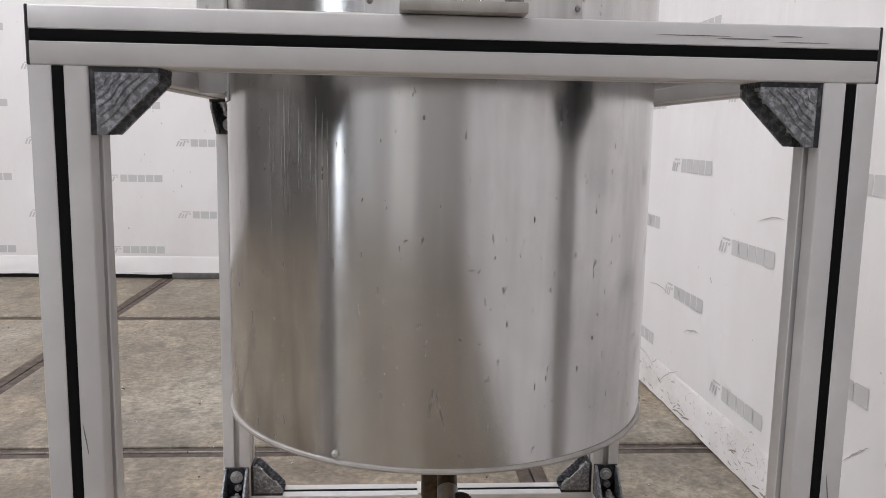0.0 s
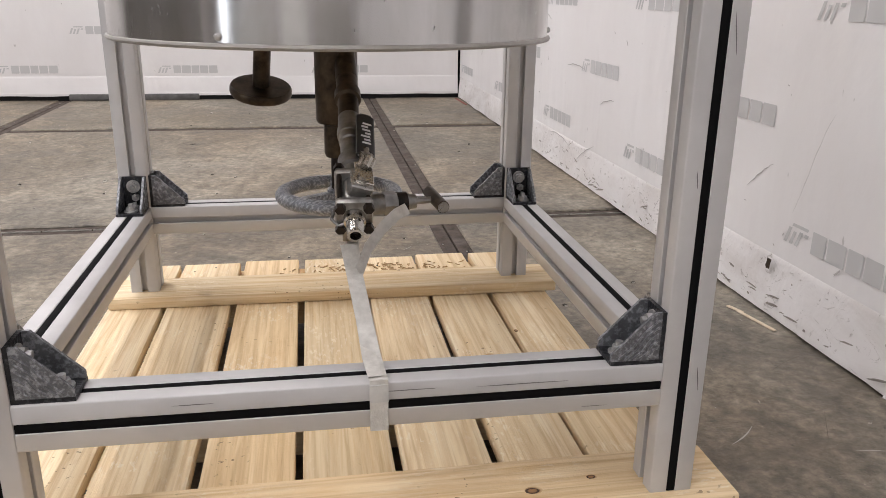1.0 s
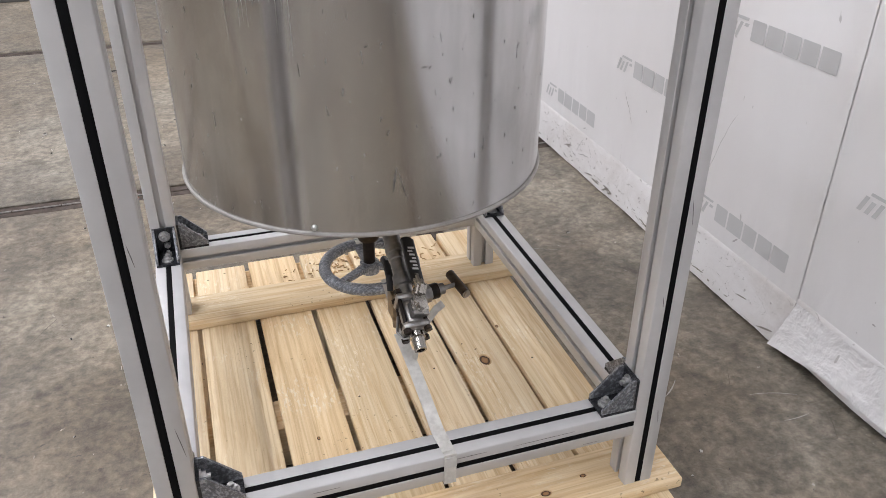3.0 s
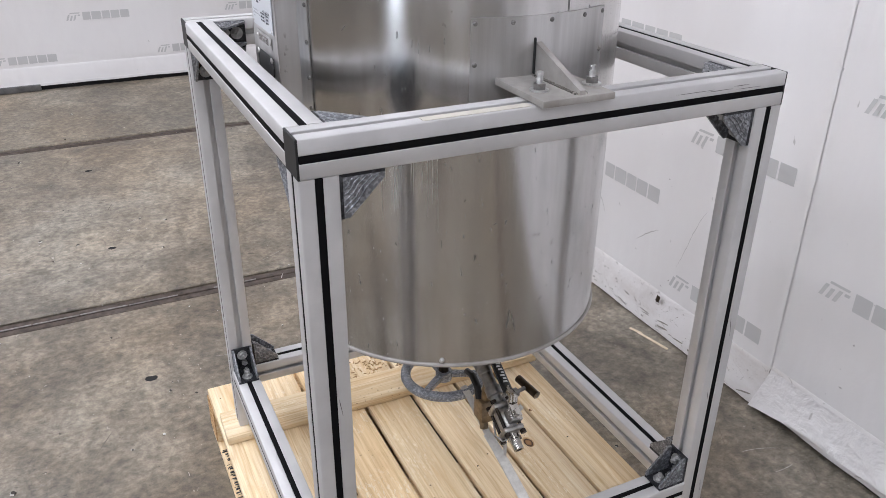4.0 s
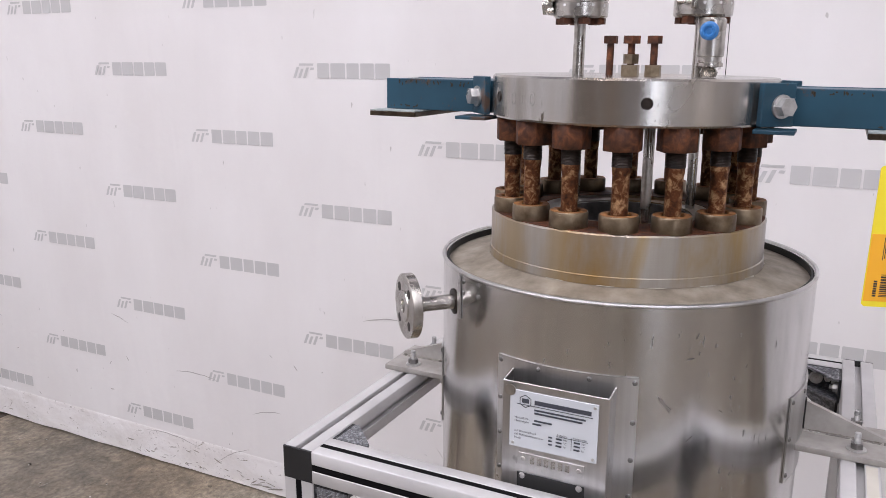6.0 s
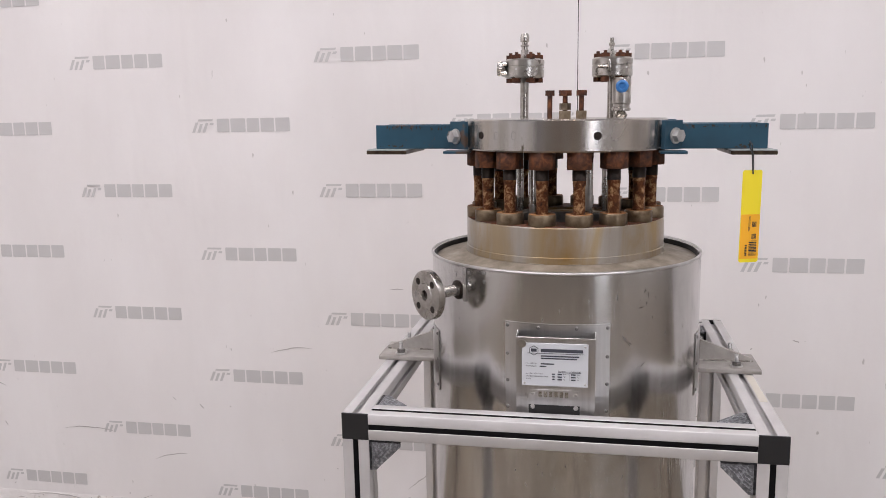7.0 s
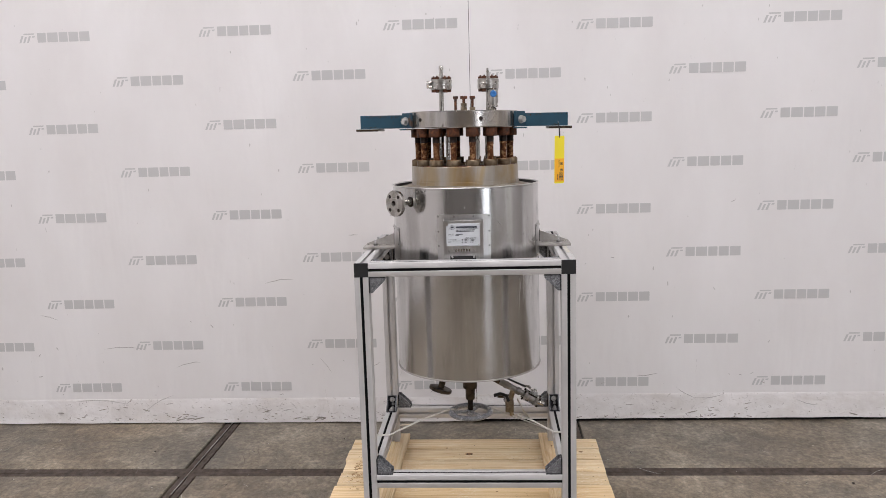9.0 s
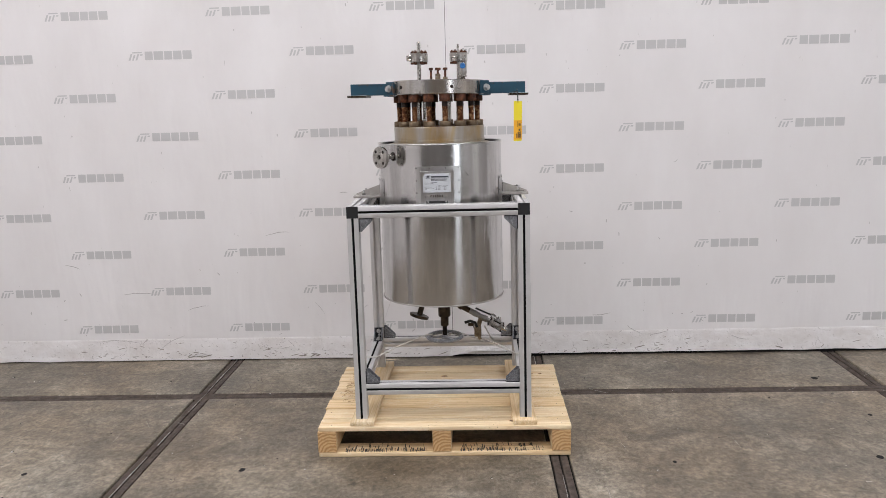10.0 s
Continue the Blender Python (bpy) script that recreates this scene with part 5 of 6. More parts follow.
for k in range(6):
    a0, a1 = math.pi / 6 + math.pi / 3 * k, math.pi / 6 + math.pi / 3 * (k + 1)
    ring.faces.new([ring.verts.new((nx - 0.0016, 0.0405 - r_ * math.cos(a_), 1.2120 + r_ * math.sin(a_))) for r_, a_ in ((0.0092, a0), (0.0092, a1), (0.0080, a1), (0.0080, a0))])
part("emblem", ring, PLATEINK, plate, "dark six-sided emblem", smooth=False)
bar(0.0455, 0.0355, 1.2098, 0.0058)
part("print", ib, PLATEINK, plate)
for y, z in ((0.057, 1.221), (-0.051, 1.221), (0.057, 1.151), (-0.051, 1.151)):
    part("plate_pin", made(lathe, ((0.0022, 0), (0.0018, 0.001), (0, 0.0014)), (nx - 0.0012, y, z), (-1, 0, 0), 10), ZINC, plate)
part("round_seal", made(lathe, ((0.0078, 0), (0.0078, 0.0012), (0.0068, 0.0014), (0, 0.0012)), (nx - 0.0012, 0.062, 1.2245), (-1, 0, 0), 18), FITTING, plate)
stamp = part("stamped_plate", made(box, (nx - 0.001, -0.040, 1.122), (nx, 0.048, 1.139), 0.0004, 1), SHEET, vessel, "small stamped steel plate")
sb = bmesh.new()
for k in range(6):
    box(sb, (nx - 0.0016, 0.026 - 0.0095 * k, 1.1255), (nx - 0.0008, 0.032 - 0.0095 * k, 1.1355))
for y in (0.042, -0.034):
    part("rivet", made(lathe, ((0.0035, 0), (0.003, 0.0012), (0, 0.0016)), (nx - 0.001, y, 1.1305), (-1, 0, 0), 10), ZINC, stamp)
part("stamping", sb, FITTING, stamp)
blk = part("black_plate", made(box, (nx - 0.001, -0.042, 1.080), (nx, 0.050, 1.110), 0.0004, 1), INK, vessel, "small black riveted plate")
for y in (0.043, -0.035):
    part("rivet", made(lathe, ((0.0045, 0), (0.004, 0.0016), (0, 0.0022)), (nx - 0.001, y, 1.106), (-1, 0, 0), 10), ZINC, blk)

# Support feet
for s in (-1, 1):
    d0, d1 = 90 * s - 19.5, 90 * s + 27.5
    cov = part("foot_cover", made(shell_patch, R + 0.0004, R + 0.0026, d0, d1, 1.064, 1.192, 22), SHEET, vessel, "riveted sheet around a support foot")
    for z in (1.185, 1.130, 1.075):
        for deg in (d0 + 1.2, d1 - 1.2):
            piece("rivet", RIVET, cov, stand_on(radial(deg, R + 0.0024, z), radial(deg, 1)))
    for f_ in (0.25, 0.51, 0.78):
        deg = d0 + (d1 - d0) * f_
        piece("rivet", RIVET, cov, stand_on(radial(deg, R + 0.0024, 1.185), radial(deg, 1)))
    y0, y1 = sorted((s * 0.268, s * 0.400))
    foot = part("support_foot", made(box, (-0.060, y0, Z1 + 0.0008), (0.050, y1, Z1 + 0.0105), 0.0015), FOOT, vessel, "welded steel support foot bolted on the rail")
    part("gusset", made(prism, ((s * 0.270, Z1 + 0.0106), (s * 0.394, Z1 + 0.0106), (s * 0.394, Z1 + 0.016), (s * 0.276, Z1 + 0.058), (s * 0.270, Z1 + 0.058)), lambda u, v, w: (w, u, v), -0.002, 0.007), FOOT, foot)
    g0, g1 = sorted((s * 0.2805, s * 0.2848))
    part("sealant_line", made(box, (-0.0052, g0, Z1 + 0.0108), (-0.0021, g1, Z1 + 0.062), 0.0006, 1), SEALANT_SHADE, foot, "black sealant beside the gusset")
    weld = bmesh.new()
    for x in (-0.005, 0.010):
        for k in range(52):
            lump = 0.0026 + 0.0012 * abs(noise.noise((k * 0.7, x * 90, s * 3.0)))
            lathe(weld, ((lump, 0), (lump * 0.8, lump * 0.6), (0, lump * 0.8)), (x + 0.0010 * noise.noise((k * 0.9, x * 50, 4.0)), s * (0.283 + 0.0021 * k), Z1 + 0.0106), seg=8)
    part("weld_bead", weld, FITTING, foot, "silvery uneven weld bead")
    for x in (-0.038, 0.044):
        nut = part("bolt", made(rod, (x, s * 0.354, Z1 + 0.0128), (x, s * 0.354, Z1 + 0.0205), 0.0088, seg=6), DULL, foot, "grey steel nut on a threaded bolt")
        part("washer", made(lathe, ((0.005, 0.0), (0.0132, 0.0), (0.0130, 0.0018), (0.0092, 0.0024), (0.005, 0.0024)), (x, s * 0.354, Z1 + 0.0106), seg=22, closed=True), ZINC, nut)
        part("threaded_end", made(lathe, [(0, 0)] + [(0.0045 - 0.0004 * (i % 2), 0.0008 * i) for i in range(20)] + [(0, 0.0155)], (x, s * 0.354, Z1 + 0.0205), seg=12), BOLTS, nut)

# Side nozzle with its flange
nd = Vector((-0.715, 0.70, 0)).normalized()
nz = part("nozzle", made(lathe, ((0, 0.270), (0.0108, 0.270), (0.0108, 0.325), (0.0145, 0.338), (0.0145, 0.342), (0, 0.342)), (0, 0, 1.296), nd, 24), FITTING, vessel, "steel pipe nozzle with a round flange")
part("flange", made(lathe, ((0.0, 0.342), (0.0465, 0.342), (0.0475, 0.343), (0.0475, 0.3555), (0.0465, 0.3565), (0.0235, 0.3565), (0.0225, 0.3585), (0.0105, 0.3585), (0.0095, 0.352), (0.0, 0.352)), (0, 0, 1.296), nd, 40), FITTING, nz, "four hole pipe flange")
# Bolt holes and bore as flat dark discs, coloured like their inner shade
fh = bmesh.new()
side = Vector((0, 0, 1)).cross(nd)
for k in range(4):
    a = radians(45 + 90 * k)
    o = nd * 0.3562 + Vector((0, 0, 1.296)) + 0.0335 * (math.cos(a) * side + math.sin(a) * Vector((0, 0, 1)))
    rod(fh, o, o + nd * 0.0006, 0.0068, seg=16)
o = nd * 0.3522 + Vector((0, 0, 1.296))
rod(fh, o, o + nd * 0.0008, 0.0090, seg=18)
part("hole_pattern", fh, DARK, nz, "dark bolt holes")
col = part("jacket_opening", made(lathe, ((0.0112, 0.2785), (0.019, 0.2785), (0.019, 0.2812), (0.0112, 0.2830)), (0, 0, 1.296), nd, 24, True), DARK, nz)
# Riveted jacket seam
part("seam_strip", made(shell_patch, R + 0.0003, R + 0.0022, 139.4, 141.2, 1.277, ZT - 0.004, 2), SHEET, vessel)
for deg, zs in ((142.6, (1.335, 1.318)), (150.5, (1.338, 1.322)), (140.3, (1.330, 1.312))):
    for z in zs:
        piece("rivet", RIVET, jacket, stand_on(radial(deg, R, z), radial(deg, 1)))
for deg in (243.5, 347.0, 120.0, 20.0):
    piece("screw", SCREW, jacket, stand_on(radial(deg, R, ZB + 0.013), radial(deg, 1)))
part("lap_seam", made(shell_patch, R + 0.0002, R + 0.0010, 280.6, 280.85, 1.193, 1.262, 1), DULL, jacket)



def rub(bm, deg, z, length, width, tilt, seed=0.0):
    """A tapering stroke that follows the jacket's curve; tilt in degrees from upright."""
    n, c_, s_ = 8, math.cos(radians(tilt)), math.sin(radians(tilt))
    rows = []
    for k in range(n + 1):
        f = k / n - 0.5
        across, up_ = f * length * s_ + 0.0006 * noise.noise((k * 0.8, seed, 3.0)), f * length * c_
        half = 0.5 * width * max(0.12, 1 - 4 * f * f) * (1 + 0.5 * noise.noise((k * 1.1, seed, 7.0)))
        row = []
        for e_ in (-1, 1):
            a = radians(deg) + (across + e_ * half * c_) / R
            row.append(bm.verts.new(((R + 0.0004) * math.cos(a), (R + 0.0004) * math.sin(a), z + up_ - e_ * half * s_)))
        rows.append(row)
    for p, q in zip(rows, rows[1:]):
        bm.faces.new((p[0], p[1], q[1], q[0]))


SMEAR = worn_metal("dark_rubbed_smear", (0.17, 0.16, 0.15), (0.40, 0.38, 0.36), 0.45, 90, 0.8)
BRIGHT = worn_metal("bright_scratch_and_glint", (0.70, 0.69, 0.68), (0.86, 0.85, 0.84), 0.35, 60, 0.8)
rnd = random.Random(44)
for deg, z, length, width, tilt in ((205.6, 1.222, 0.020, 0.0032, -35), (206.6, 1.217, 0.024, 0.0028, -30), (207.6, 1.214, 0.010, 0.002, -50), (213.8, 1.309, 0.009, 0.002, 20), (212.3, 1.279, 0.011, 0.0022, 80),
                                    (214.6, 1.286, 0.006, 0.002, 10), (219.0, 1.295, 0.008, 0.001, 0), (213.5, 1.170, 0.012, 0.0022, 45), (236.1, 1.225, 0.010, 0.0012, 0), (229.0, 1.262, 0.007, 0.0012, 15), (222.0, 1.205, 0.009, 0.0012, -60),
                                    (259.6, 0.889, 0.006, 0.0018, 60), (273.8, 0.859, 0.008, 0.0016, 80), (275.4, 0.858, 0.006, 0.0012, 30), (265.6, 0.716, 0.036, 0.0030, 8), (267.6, 0.708, 0.040, 0.0026, -14),
                                    (287.8, 0.912, 0.007, 0.0012, 0), (305.1, 0.918, 0.006, 0.0014, 0), (250.0, 0.93, 0.006, 0.0012, 10), (282.0, 0.80, 0.007, 0.0011, 0), (240.0, 0.79, 0.012, 0.0012, 5), (243.0, 0.86, 0.016, 0.0012, -5)):
    part("scuff", made(rub, deg, z, length, width, tilt, deg), SMEAR, jacket, "dark rubbed scuff")
for k in range(11):
    part("scratch", made(rub, 224.5 + 1.75 * k + rnd.uniform(-0.6, 0.6), 0.985 - rnd.uniform(0.0, 0.05), rnd.uniform(0.05, 0.15), rnd.uniform(0.0006, 0.0013), rnd.uniform(-1, 1), k * 2.1), BRIGHT, jacket, "bright upright scratch")
# A ding in the jacket, its glint drawn as a pale stroke
for deg, z, length, width, tilt in ((195.2, 0.872, 0.008, 0.004, 80),):
    part("scratch", made(rub, deg, z, length, width, tilt, deg), BRIGHT, jacket, "bright scratch")

# ---- under the vessel ----
hub = part("outlet_pipe", made(lathe, ((0, 0.632), (0.029, 0.632), (0.029, 0.526), (0.027, 0.521), (0.019, 0.519), (0.019, 0.479), (0.017, 0.474), (0.0, 0.474)), seg=24), BROWNED, vessel, "browned steel bottom outlet")
part("spindle", made(rod, (0, 0, 0.405), (0, 0, 0.475), 0.0105), DARK, hub)
wheel = part("handwheel", made(tube, [(0.079 * math.cos(a), 0.079 * math.sin(a), 0.420) for a in (2 * math.pi * i / 48 for i in range(48))], 0.0104, 12, True), HAMMER, vessel, "grey hammer painted handwheel")
part("wheel_hub", made(lathe, ((0, 0.408), (0.017, 0.408), (0.017, 0.428), (0.0, 0.430)), seg=20), HAMMER, wheel)
for k in range(3):
    d = radial(95 + 120 * k, 1)
    n_ = Vector((-d.y, d.x, 0))
    bm = bmesh.new()
    prism(bm, ((0.012, -0.008), (0.074, -0.0055), (0.074, 0.0055), (0.012, 0.008)), lambda u, v, w: Vector((0, 0, w)) + u * d + v * n_, 0.416, 0.4245)
    part("spoke", bm, HAMMER, wheel)
db = bmesh.new()
dax = Vector((-0.1, 0.30, -1)).normalized()
dc = Vector((-0.107, 0.112, 0.553))
lathe(db, ((0, -0.006), (0.043, -0.006), (0.045, -0.003), (0.045, 0.004), (0.043, 0.007), (0.014, 0.007), (0.012, 0.003), (0, 0.003)), dc, dax, 32)
drain = part("blind_flange", db, BROWNED, vessel, "tarnished round blind flange under the jacket")
part("stub", made(rod, dc - dax * 0.007, dc - dax * 0.095, 0.0125), BROWNED, drain)

# Sampling branch with ball valves
S0, S1 = Vector((0.012, -0.045, 0.585)), Vector((0.006, -0.292, 0.449))
sd = (S1 - S0).normalized()


def along(f):
    return S0 + (S1 - S0) * f


bb = bmesh.new()
lathe(bb, ((0, 0), (0.0140, 0), (0.0140, 0.03), (0.0165, 0.032), (0.0165, 0.047), (0.0130, 0.050), (0.0130, 0.085), (0, 0.085)), S0, sd, 24)
branch = part("branch_pipe", bb, BROWNED, vessel, "slanting branch pipe with ball valves below the vessel")
part("elbow", made(tube, [(0.010, -0.012, 0.628), (0.011, -0.018, 0.608), (0.012, -0.030, 0.596), S0 + sd * 0.004], 0.0145, 14), BROWNED, branch)
fb = bmesh.new()
lathe(fb, ((0, 0.085), (0.0135, 0.085), (0.0135, 0.108), (0.0152, 0.109), (0.0152, 0.120), (0.0135, 0.121), (0.0135, 0.132), (0.0120, 0.134), (0.0120, 0.160), (0.0150, 0.161), (0.0150, 0.178), (0.0115, 0.180), (0.0115, 0.205), (0, 0.205)), S0, sd, 18)
part("union", fb, DULL, branch, "dull steel unions")
# Ball valve with black sleeved lever
bx, by = basis(sd)[:2]
c = along(0.80)


def across_branch(bm, off, half, thick, bevel):
    """A square plate across the branch."""
    o = c + sd * off
    M = Matrix(((bx.x, by.x, sd.x, o.x), (bx.y, by.y, sd.y, o.y), (bx.z, by.z, sd.z, o.z), (0, 0, 0, 1)))
    start = len(bm.verts)
    box(bm, (-half, -half, -thick), (half, half, thick), bevel)
    bm.verts.ensure_lookup_table()
    for v in bm.verts[start:]:
        v.co = M @ v.co


vb = bmesh.new()
across_branch(vb, -0.023, 0.0205, 0.0058, 0.005)
across_branch(vb, 0.025, 0.0205, 0.0058, 0.005)
lathe(vb, ((0, -0.018), (0.0135, -0.018), (0.0175, -0.010), (0.0175, 0.011), (0.0135, 0.020), (0, 0.020)), c, sd, 22)
part("ball_valve", vb, VALVE, branch, "three piece steel ball valve")
for a, b in ((-1, -1), (-1, 1), (1, -1), (1, 1)):
    o = c + bx * 0.0152 * a + by * 0.0152 * b
    tb = bmesh.new()
    rod(tb, o - sd * 0.034, o + sd * 0.035, 0.0032, seg=8)
    rod(tb, o + sd * 0.031, o + sd * 0.0375, 0.0060, seg=6)
    rod(tb, o - sd * 0.0345, o - sd * 0.029, 0.0060, seg=6)
    part("tie_bolt", tb, DARK, branch, "dark tie bolt")
ob_ = bmesh.new()
lathe(ob_, ((0.0062, 0.030), (0.0120, 0.030), (0.0120, 0.040), (0.0098, 0.041), (0.0098, 0.049), (0.0092, 0.050), (0.0092, 0.060), (0.0062, 0.060)), c, sd, 20, True)
part("outlet", ob_, FITTING, branch, "bright turned outlet")
# Dark disc put in as the shade down the outlet
part("valve_mouth", made(rod, c + sd * 0.050, c + sd * 0.051, 0.0062, seg=16), DARK, branch, "dark open outlet")
up = Vector((0.30, 0, 1)) - Vector((0.30, 0, 1)).dot(sd) * sd
up.normalize()
side_ = up.cross(sd).normalized()
if side_.x < 0:
    side_ = -side_


def block(bm, o, du, ds, dw, bevel=0.0015):
    """A block at o, with half sizes along up, along the branch and across."""
    M = Matrix(((side_.x, sd.x, up.x, o.x), (side_.y, sd.y, up.y, o.y), (side_.z, sd.z, up.z, o.z), (0, 0, 0, 1)))
    start = len(bm.verts)
    box(bm, (-dw, -ds, -du), (dw, ds, du), bevel, 1)
    bm.verts.ensure_lookup_table()
    for v in bm.verts[start:]:
        v.co = M @ v.co


kb = bmesh.new()
block(kb, c + up * 0.022 + sd * 0.004, 0.008, 0.0125, 0.0125)
part("stem_block", kb, VALVE, branch, "square stem block")
kb = bmesh.new()
rod(kb, c + up * 0.029 + sd * 0.004, c + up * 0.0315 + sd * 0.004, 0.0098, seg=18)
rod(kb, c + up * 0.0315 + sd * 0.004, c + up * 0.038 + sd * 0.004, 0.0072, seg=6)
part("stem_nut", kb, FITTING, branch, "bright stem nut")
l0 = c + up * 0.029 - sd * 0.042 + side_ * 0.006
l1 = c + up * 0.024 - sd * 0.118 + side_ * 0.011
lb = bmesh.new()
block(lb, c + up * 0.0305 - sd * 0.006 + side_ * 0.002, 0.0016, 0.016, 0.0105, 0.0008)
for off in (-0.0065, 0.0065):
    tube(lb, [c + up * 0.032 - sd * 0.016 + side_ * (0.002 + off), c + up * 0.036 - sd * 0.026 + side_ * (0.006 + off), l0 + side_ * off * 0.8, l0.lerp(l1, 0.1) + side_ * off * 0.6], 0.0036, 8)
tube(lb, [c + up * 0.0325 - sd * 0.016 + side_ * 0.002, c + up * 0.0365 - sd * 0.026 + side_ * 0.006, l0, l0.lerp(l1, 0.1)], 0.0056, 8)
part("lever", lb, FITTING, branch, "bright folded valve lever")
ld = (l1 - l0).normalized()
lw = (side_ - side_.dot(ld) * ld).normalized()
lt = ld.cross(lw)
slab_ = bmesh.new()
prism(slab_, [(0.0112 * math.cos(a), 0.0042 * math.copysign(abs(math.sin(a)) ** 0.6, math.sin(a))) for a in (2 * math.pi * k / 20 for k in range(20))], lambda u, v, w: l0 + u * lw + v * lt + w * ld, -0.006, (l1 - l0).length)
bmesh.ops.bevel(slab_, geom=[e_ for e_ in slab_.edges if abs((e_.verts[0].co - l0).dot(ld) - (e_.verts[1].co - l0).dot(ld)) < 1e-5], offset=0.002, segments=2, affect="EDGES")
lv = part("lever_sleeve", slab_, SLEEVE, branch, "flat black vinyl lever sleeve with pale print")
pb = bmesh.new()
if lt.z < 0:
    lt = -lt
for k, (wide, off) in enumerate(((0.0055, 0.0), (0.0040, 0.001), (0.0060, -0.001), (0.0036, 0.002), (0.0052, 0.0), (0.0044, -0.002), (0.0058, 0.001))):
    o = l0.lerp(l1, 0.22 + 0.085 * k) + lt * 0.0043
    prism(pb, ((-wide, -0.0020), (wide, -0.0014), (wide * 0.8, 0.0020), (-wide * 0.9, 0.0012)), lambda u, v, w: o + (u + off) * lw + v * ld + w * lt, 0.0, 0.0004)
part("print", pb, PALE, lv)
# Needle valve hanging under the branch, with a T handle
w = Vector((0.010, -0.158, 0.442))
kb = bmesh.new()
box(kb, (w.x - 0.015, w.y - 0.017, w.z - 0.026), (w.x + 0.014, w.y + 0.017, w.z + 0.024), 0.005)
rod(kb, (w.x + 0.002, w.y - 0.002, w.z + 0.02), (0.009, -0.176, 0.516), 0.011, seg=14)
rod(kb, (w.x - 0.004, w.y - 0.006, w.z - 0.024), (w.x - 0.004, w.y - 0.010, w.z - 0.040), 0.009, seg=6)
part("drain_valve", kb, BRASS, branch, "tarnished brass drain valve")
hb = bmesh.new()
q = w + Vector((0.014, 0, 0.002))
ax = Vector((1, 0.2, 0.0)).normalized()
rod(hb, q, q + ax * 0.024, 0.0135, seg=20)
rod(hb, q + ax * 0.024, q + ax * 0.040, 0.0155, seg=6)
rod(hb, q + ax * 0.040, q + ax * 0.056, 0.0125, seg=16)
rod(hb, q + ax * 0.056, q + ax * 0.066, 0.0095, seg=12)
rod(hb, q + ax * 0.066, q + ax * 0.094, 0.0042, seg=10)
part("needle_spindle", hb, DULL, branch, "dull steel needle valve spindle housing")
part("tape_band", made(rod, q + ax * 0.041, q + ax * 0.054, 0.0132, seg=18), DARK, branch, "black taped band")
e = q + ax * 0.094
td = Vector((0.16, -1.0, -0.10)).normalized()
part("t_handle", made(rod, e - td * 0.029, e + td * 0.029, 0.0080, seg=16), BROWNED, branch, "dark brown T handle")
part("handle_end", made(rod, e + td * 0.0291, e + td * 0.0298, 0.0072, seg=16), FITTING, branch)
part("drain_lever", made(tube, [(w.x - 0.010, w.y + 0.004, w.z + 0.022), (w.x - 0.010, w.y + 0.012, w.z + 0.044), (w.x - 0.008, w.y + 0.036, w.z + 0.052), (w.x - 0.006, w.y + 0.062, w.z + 0.044)], 0.007, 10), SLEEVE, branch, "black lever")
part("shackle", made(tube, [c + Vector(p) for p in ((-0.018, 0.012, -0.010), (-0.025, -0.010, -0.022), (-0.018, -0.024, -0.026), (-0.008, -0.026, -0.022))], 0.0020, 8), DULL, branch)

# ---- straps ----
strap = thing("tie_down_strap", (0.0, -B, ZL), "white woven strap tying the valve to the stand's low rail", "strap")
sx = 0.018
bm = bmesh.new()
band(bm, [(sx - 0.016, -0.190, 0.404), (sx - 0.010, -0.250, 0.378), (sx, -0.332, 0.328), (sx + 0.001, -B + P - 0.001, ZL + 0.004), (sx + 0.003, -B - 0.001, ZL + 0.0035)], (0.0185, 0, 0), (0, 0.0006, 0.0012))
band(bm, [(sx + 0.003, -B - 0.0018, ZL + 0.004), (sx + 0.003, -B - 0.0018, ZL - P - 0.003)], (0.0185, 0, 0), (0, 0.0012, 0))
band(bm, [(sx + 0.003, -B - 0.001, ZL - P - 0.0018), (sx + 0.003, -B + P, ZL - P - 0.0018)], (0.0185, 0, 0), (0, 0, 0.0012))
part("webbing", bm, STRAPW, strap)
bm = bmesh.new()
band(bm, [(sx + 0.003, -B - 0.0032, ZL - 0.001), (sx + 0.003, -B - 0.0032, ZL - 0.020)], (0.019, 0, 0), (0, 0.0014, 0))
part("weld_patch", bm, worn_metal("strap_weld", (0.45, 0.44, 0.42), (0.6, 0.59, 0.56), 0.5, 60, 0.0), strap)
bm = bmesh.new()
band(bm, [(0.010, -0.070, 0.4315), (0.010, -0.092, 0.4265), (0.008, -0.220, 0.379), (sx - 0.003, -B + P - 0.003, ZL + 0.006), (sx, -B + 0.004, ZL + 0.0062)], (0.0150, 0.003, 0), (0, 0.0008, 0.0012))
part("inner_webbing", bm, STRAPW, strap)
bm = bmesh.new()
band(bm, [(0.074, -0.190, 0.447), (0.060, -0.196, 0.442), (0.042, -0.205, 0.428), (0.024, -0.218, 0.408), (0.012, -0.238, 0.386)], (-0.0070, 0.0, 0.0125), (0, 0.0012, 0))
part("loose_tail", bm, STRAPW, strap)
strap2 = thing("tie_down_strap", (0.0, B, ZL), "white woven strap tying the handwheel to the stand's low rail", "strap")
bm = bmesh.new()
band(bm, [(0.0, 0.060, 0.4315), (0.0, 0.092, 0.428), (0.0, 0.22, 0.378), (-0.002, B - P, ZL + 0.003), (-0.002, B + 0.0008, ZL + 0.0028)], (0.0185, 0, 0), (0, 0.0006, 0.0012))
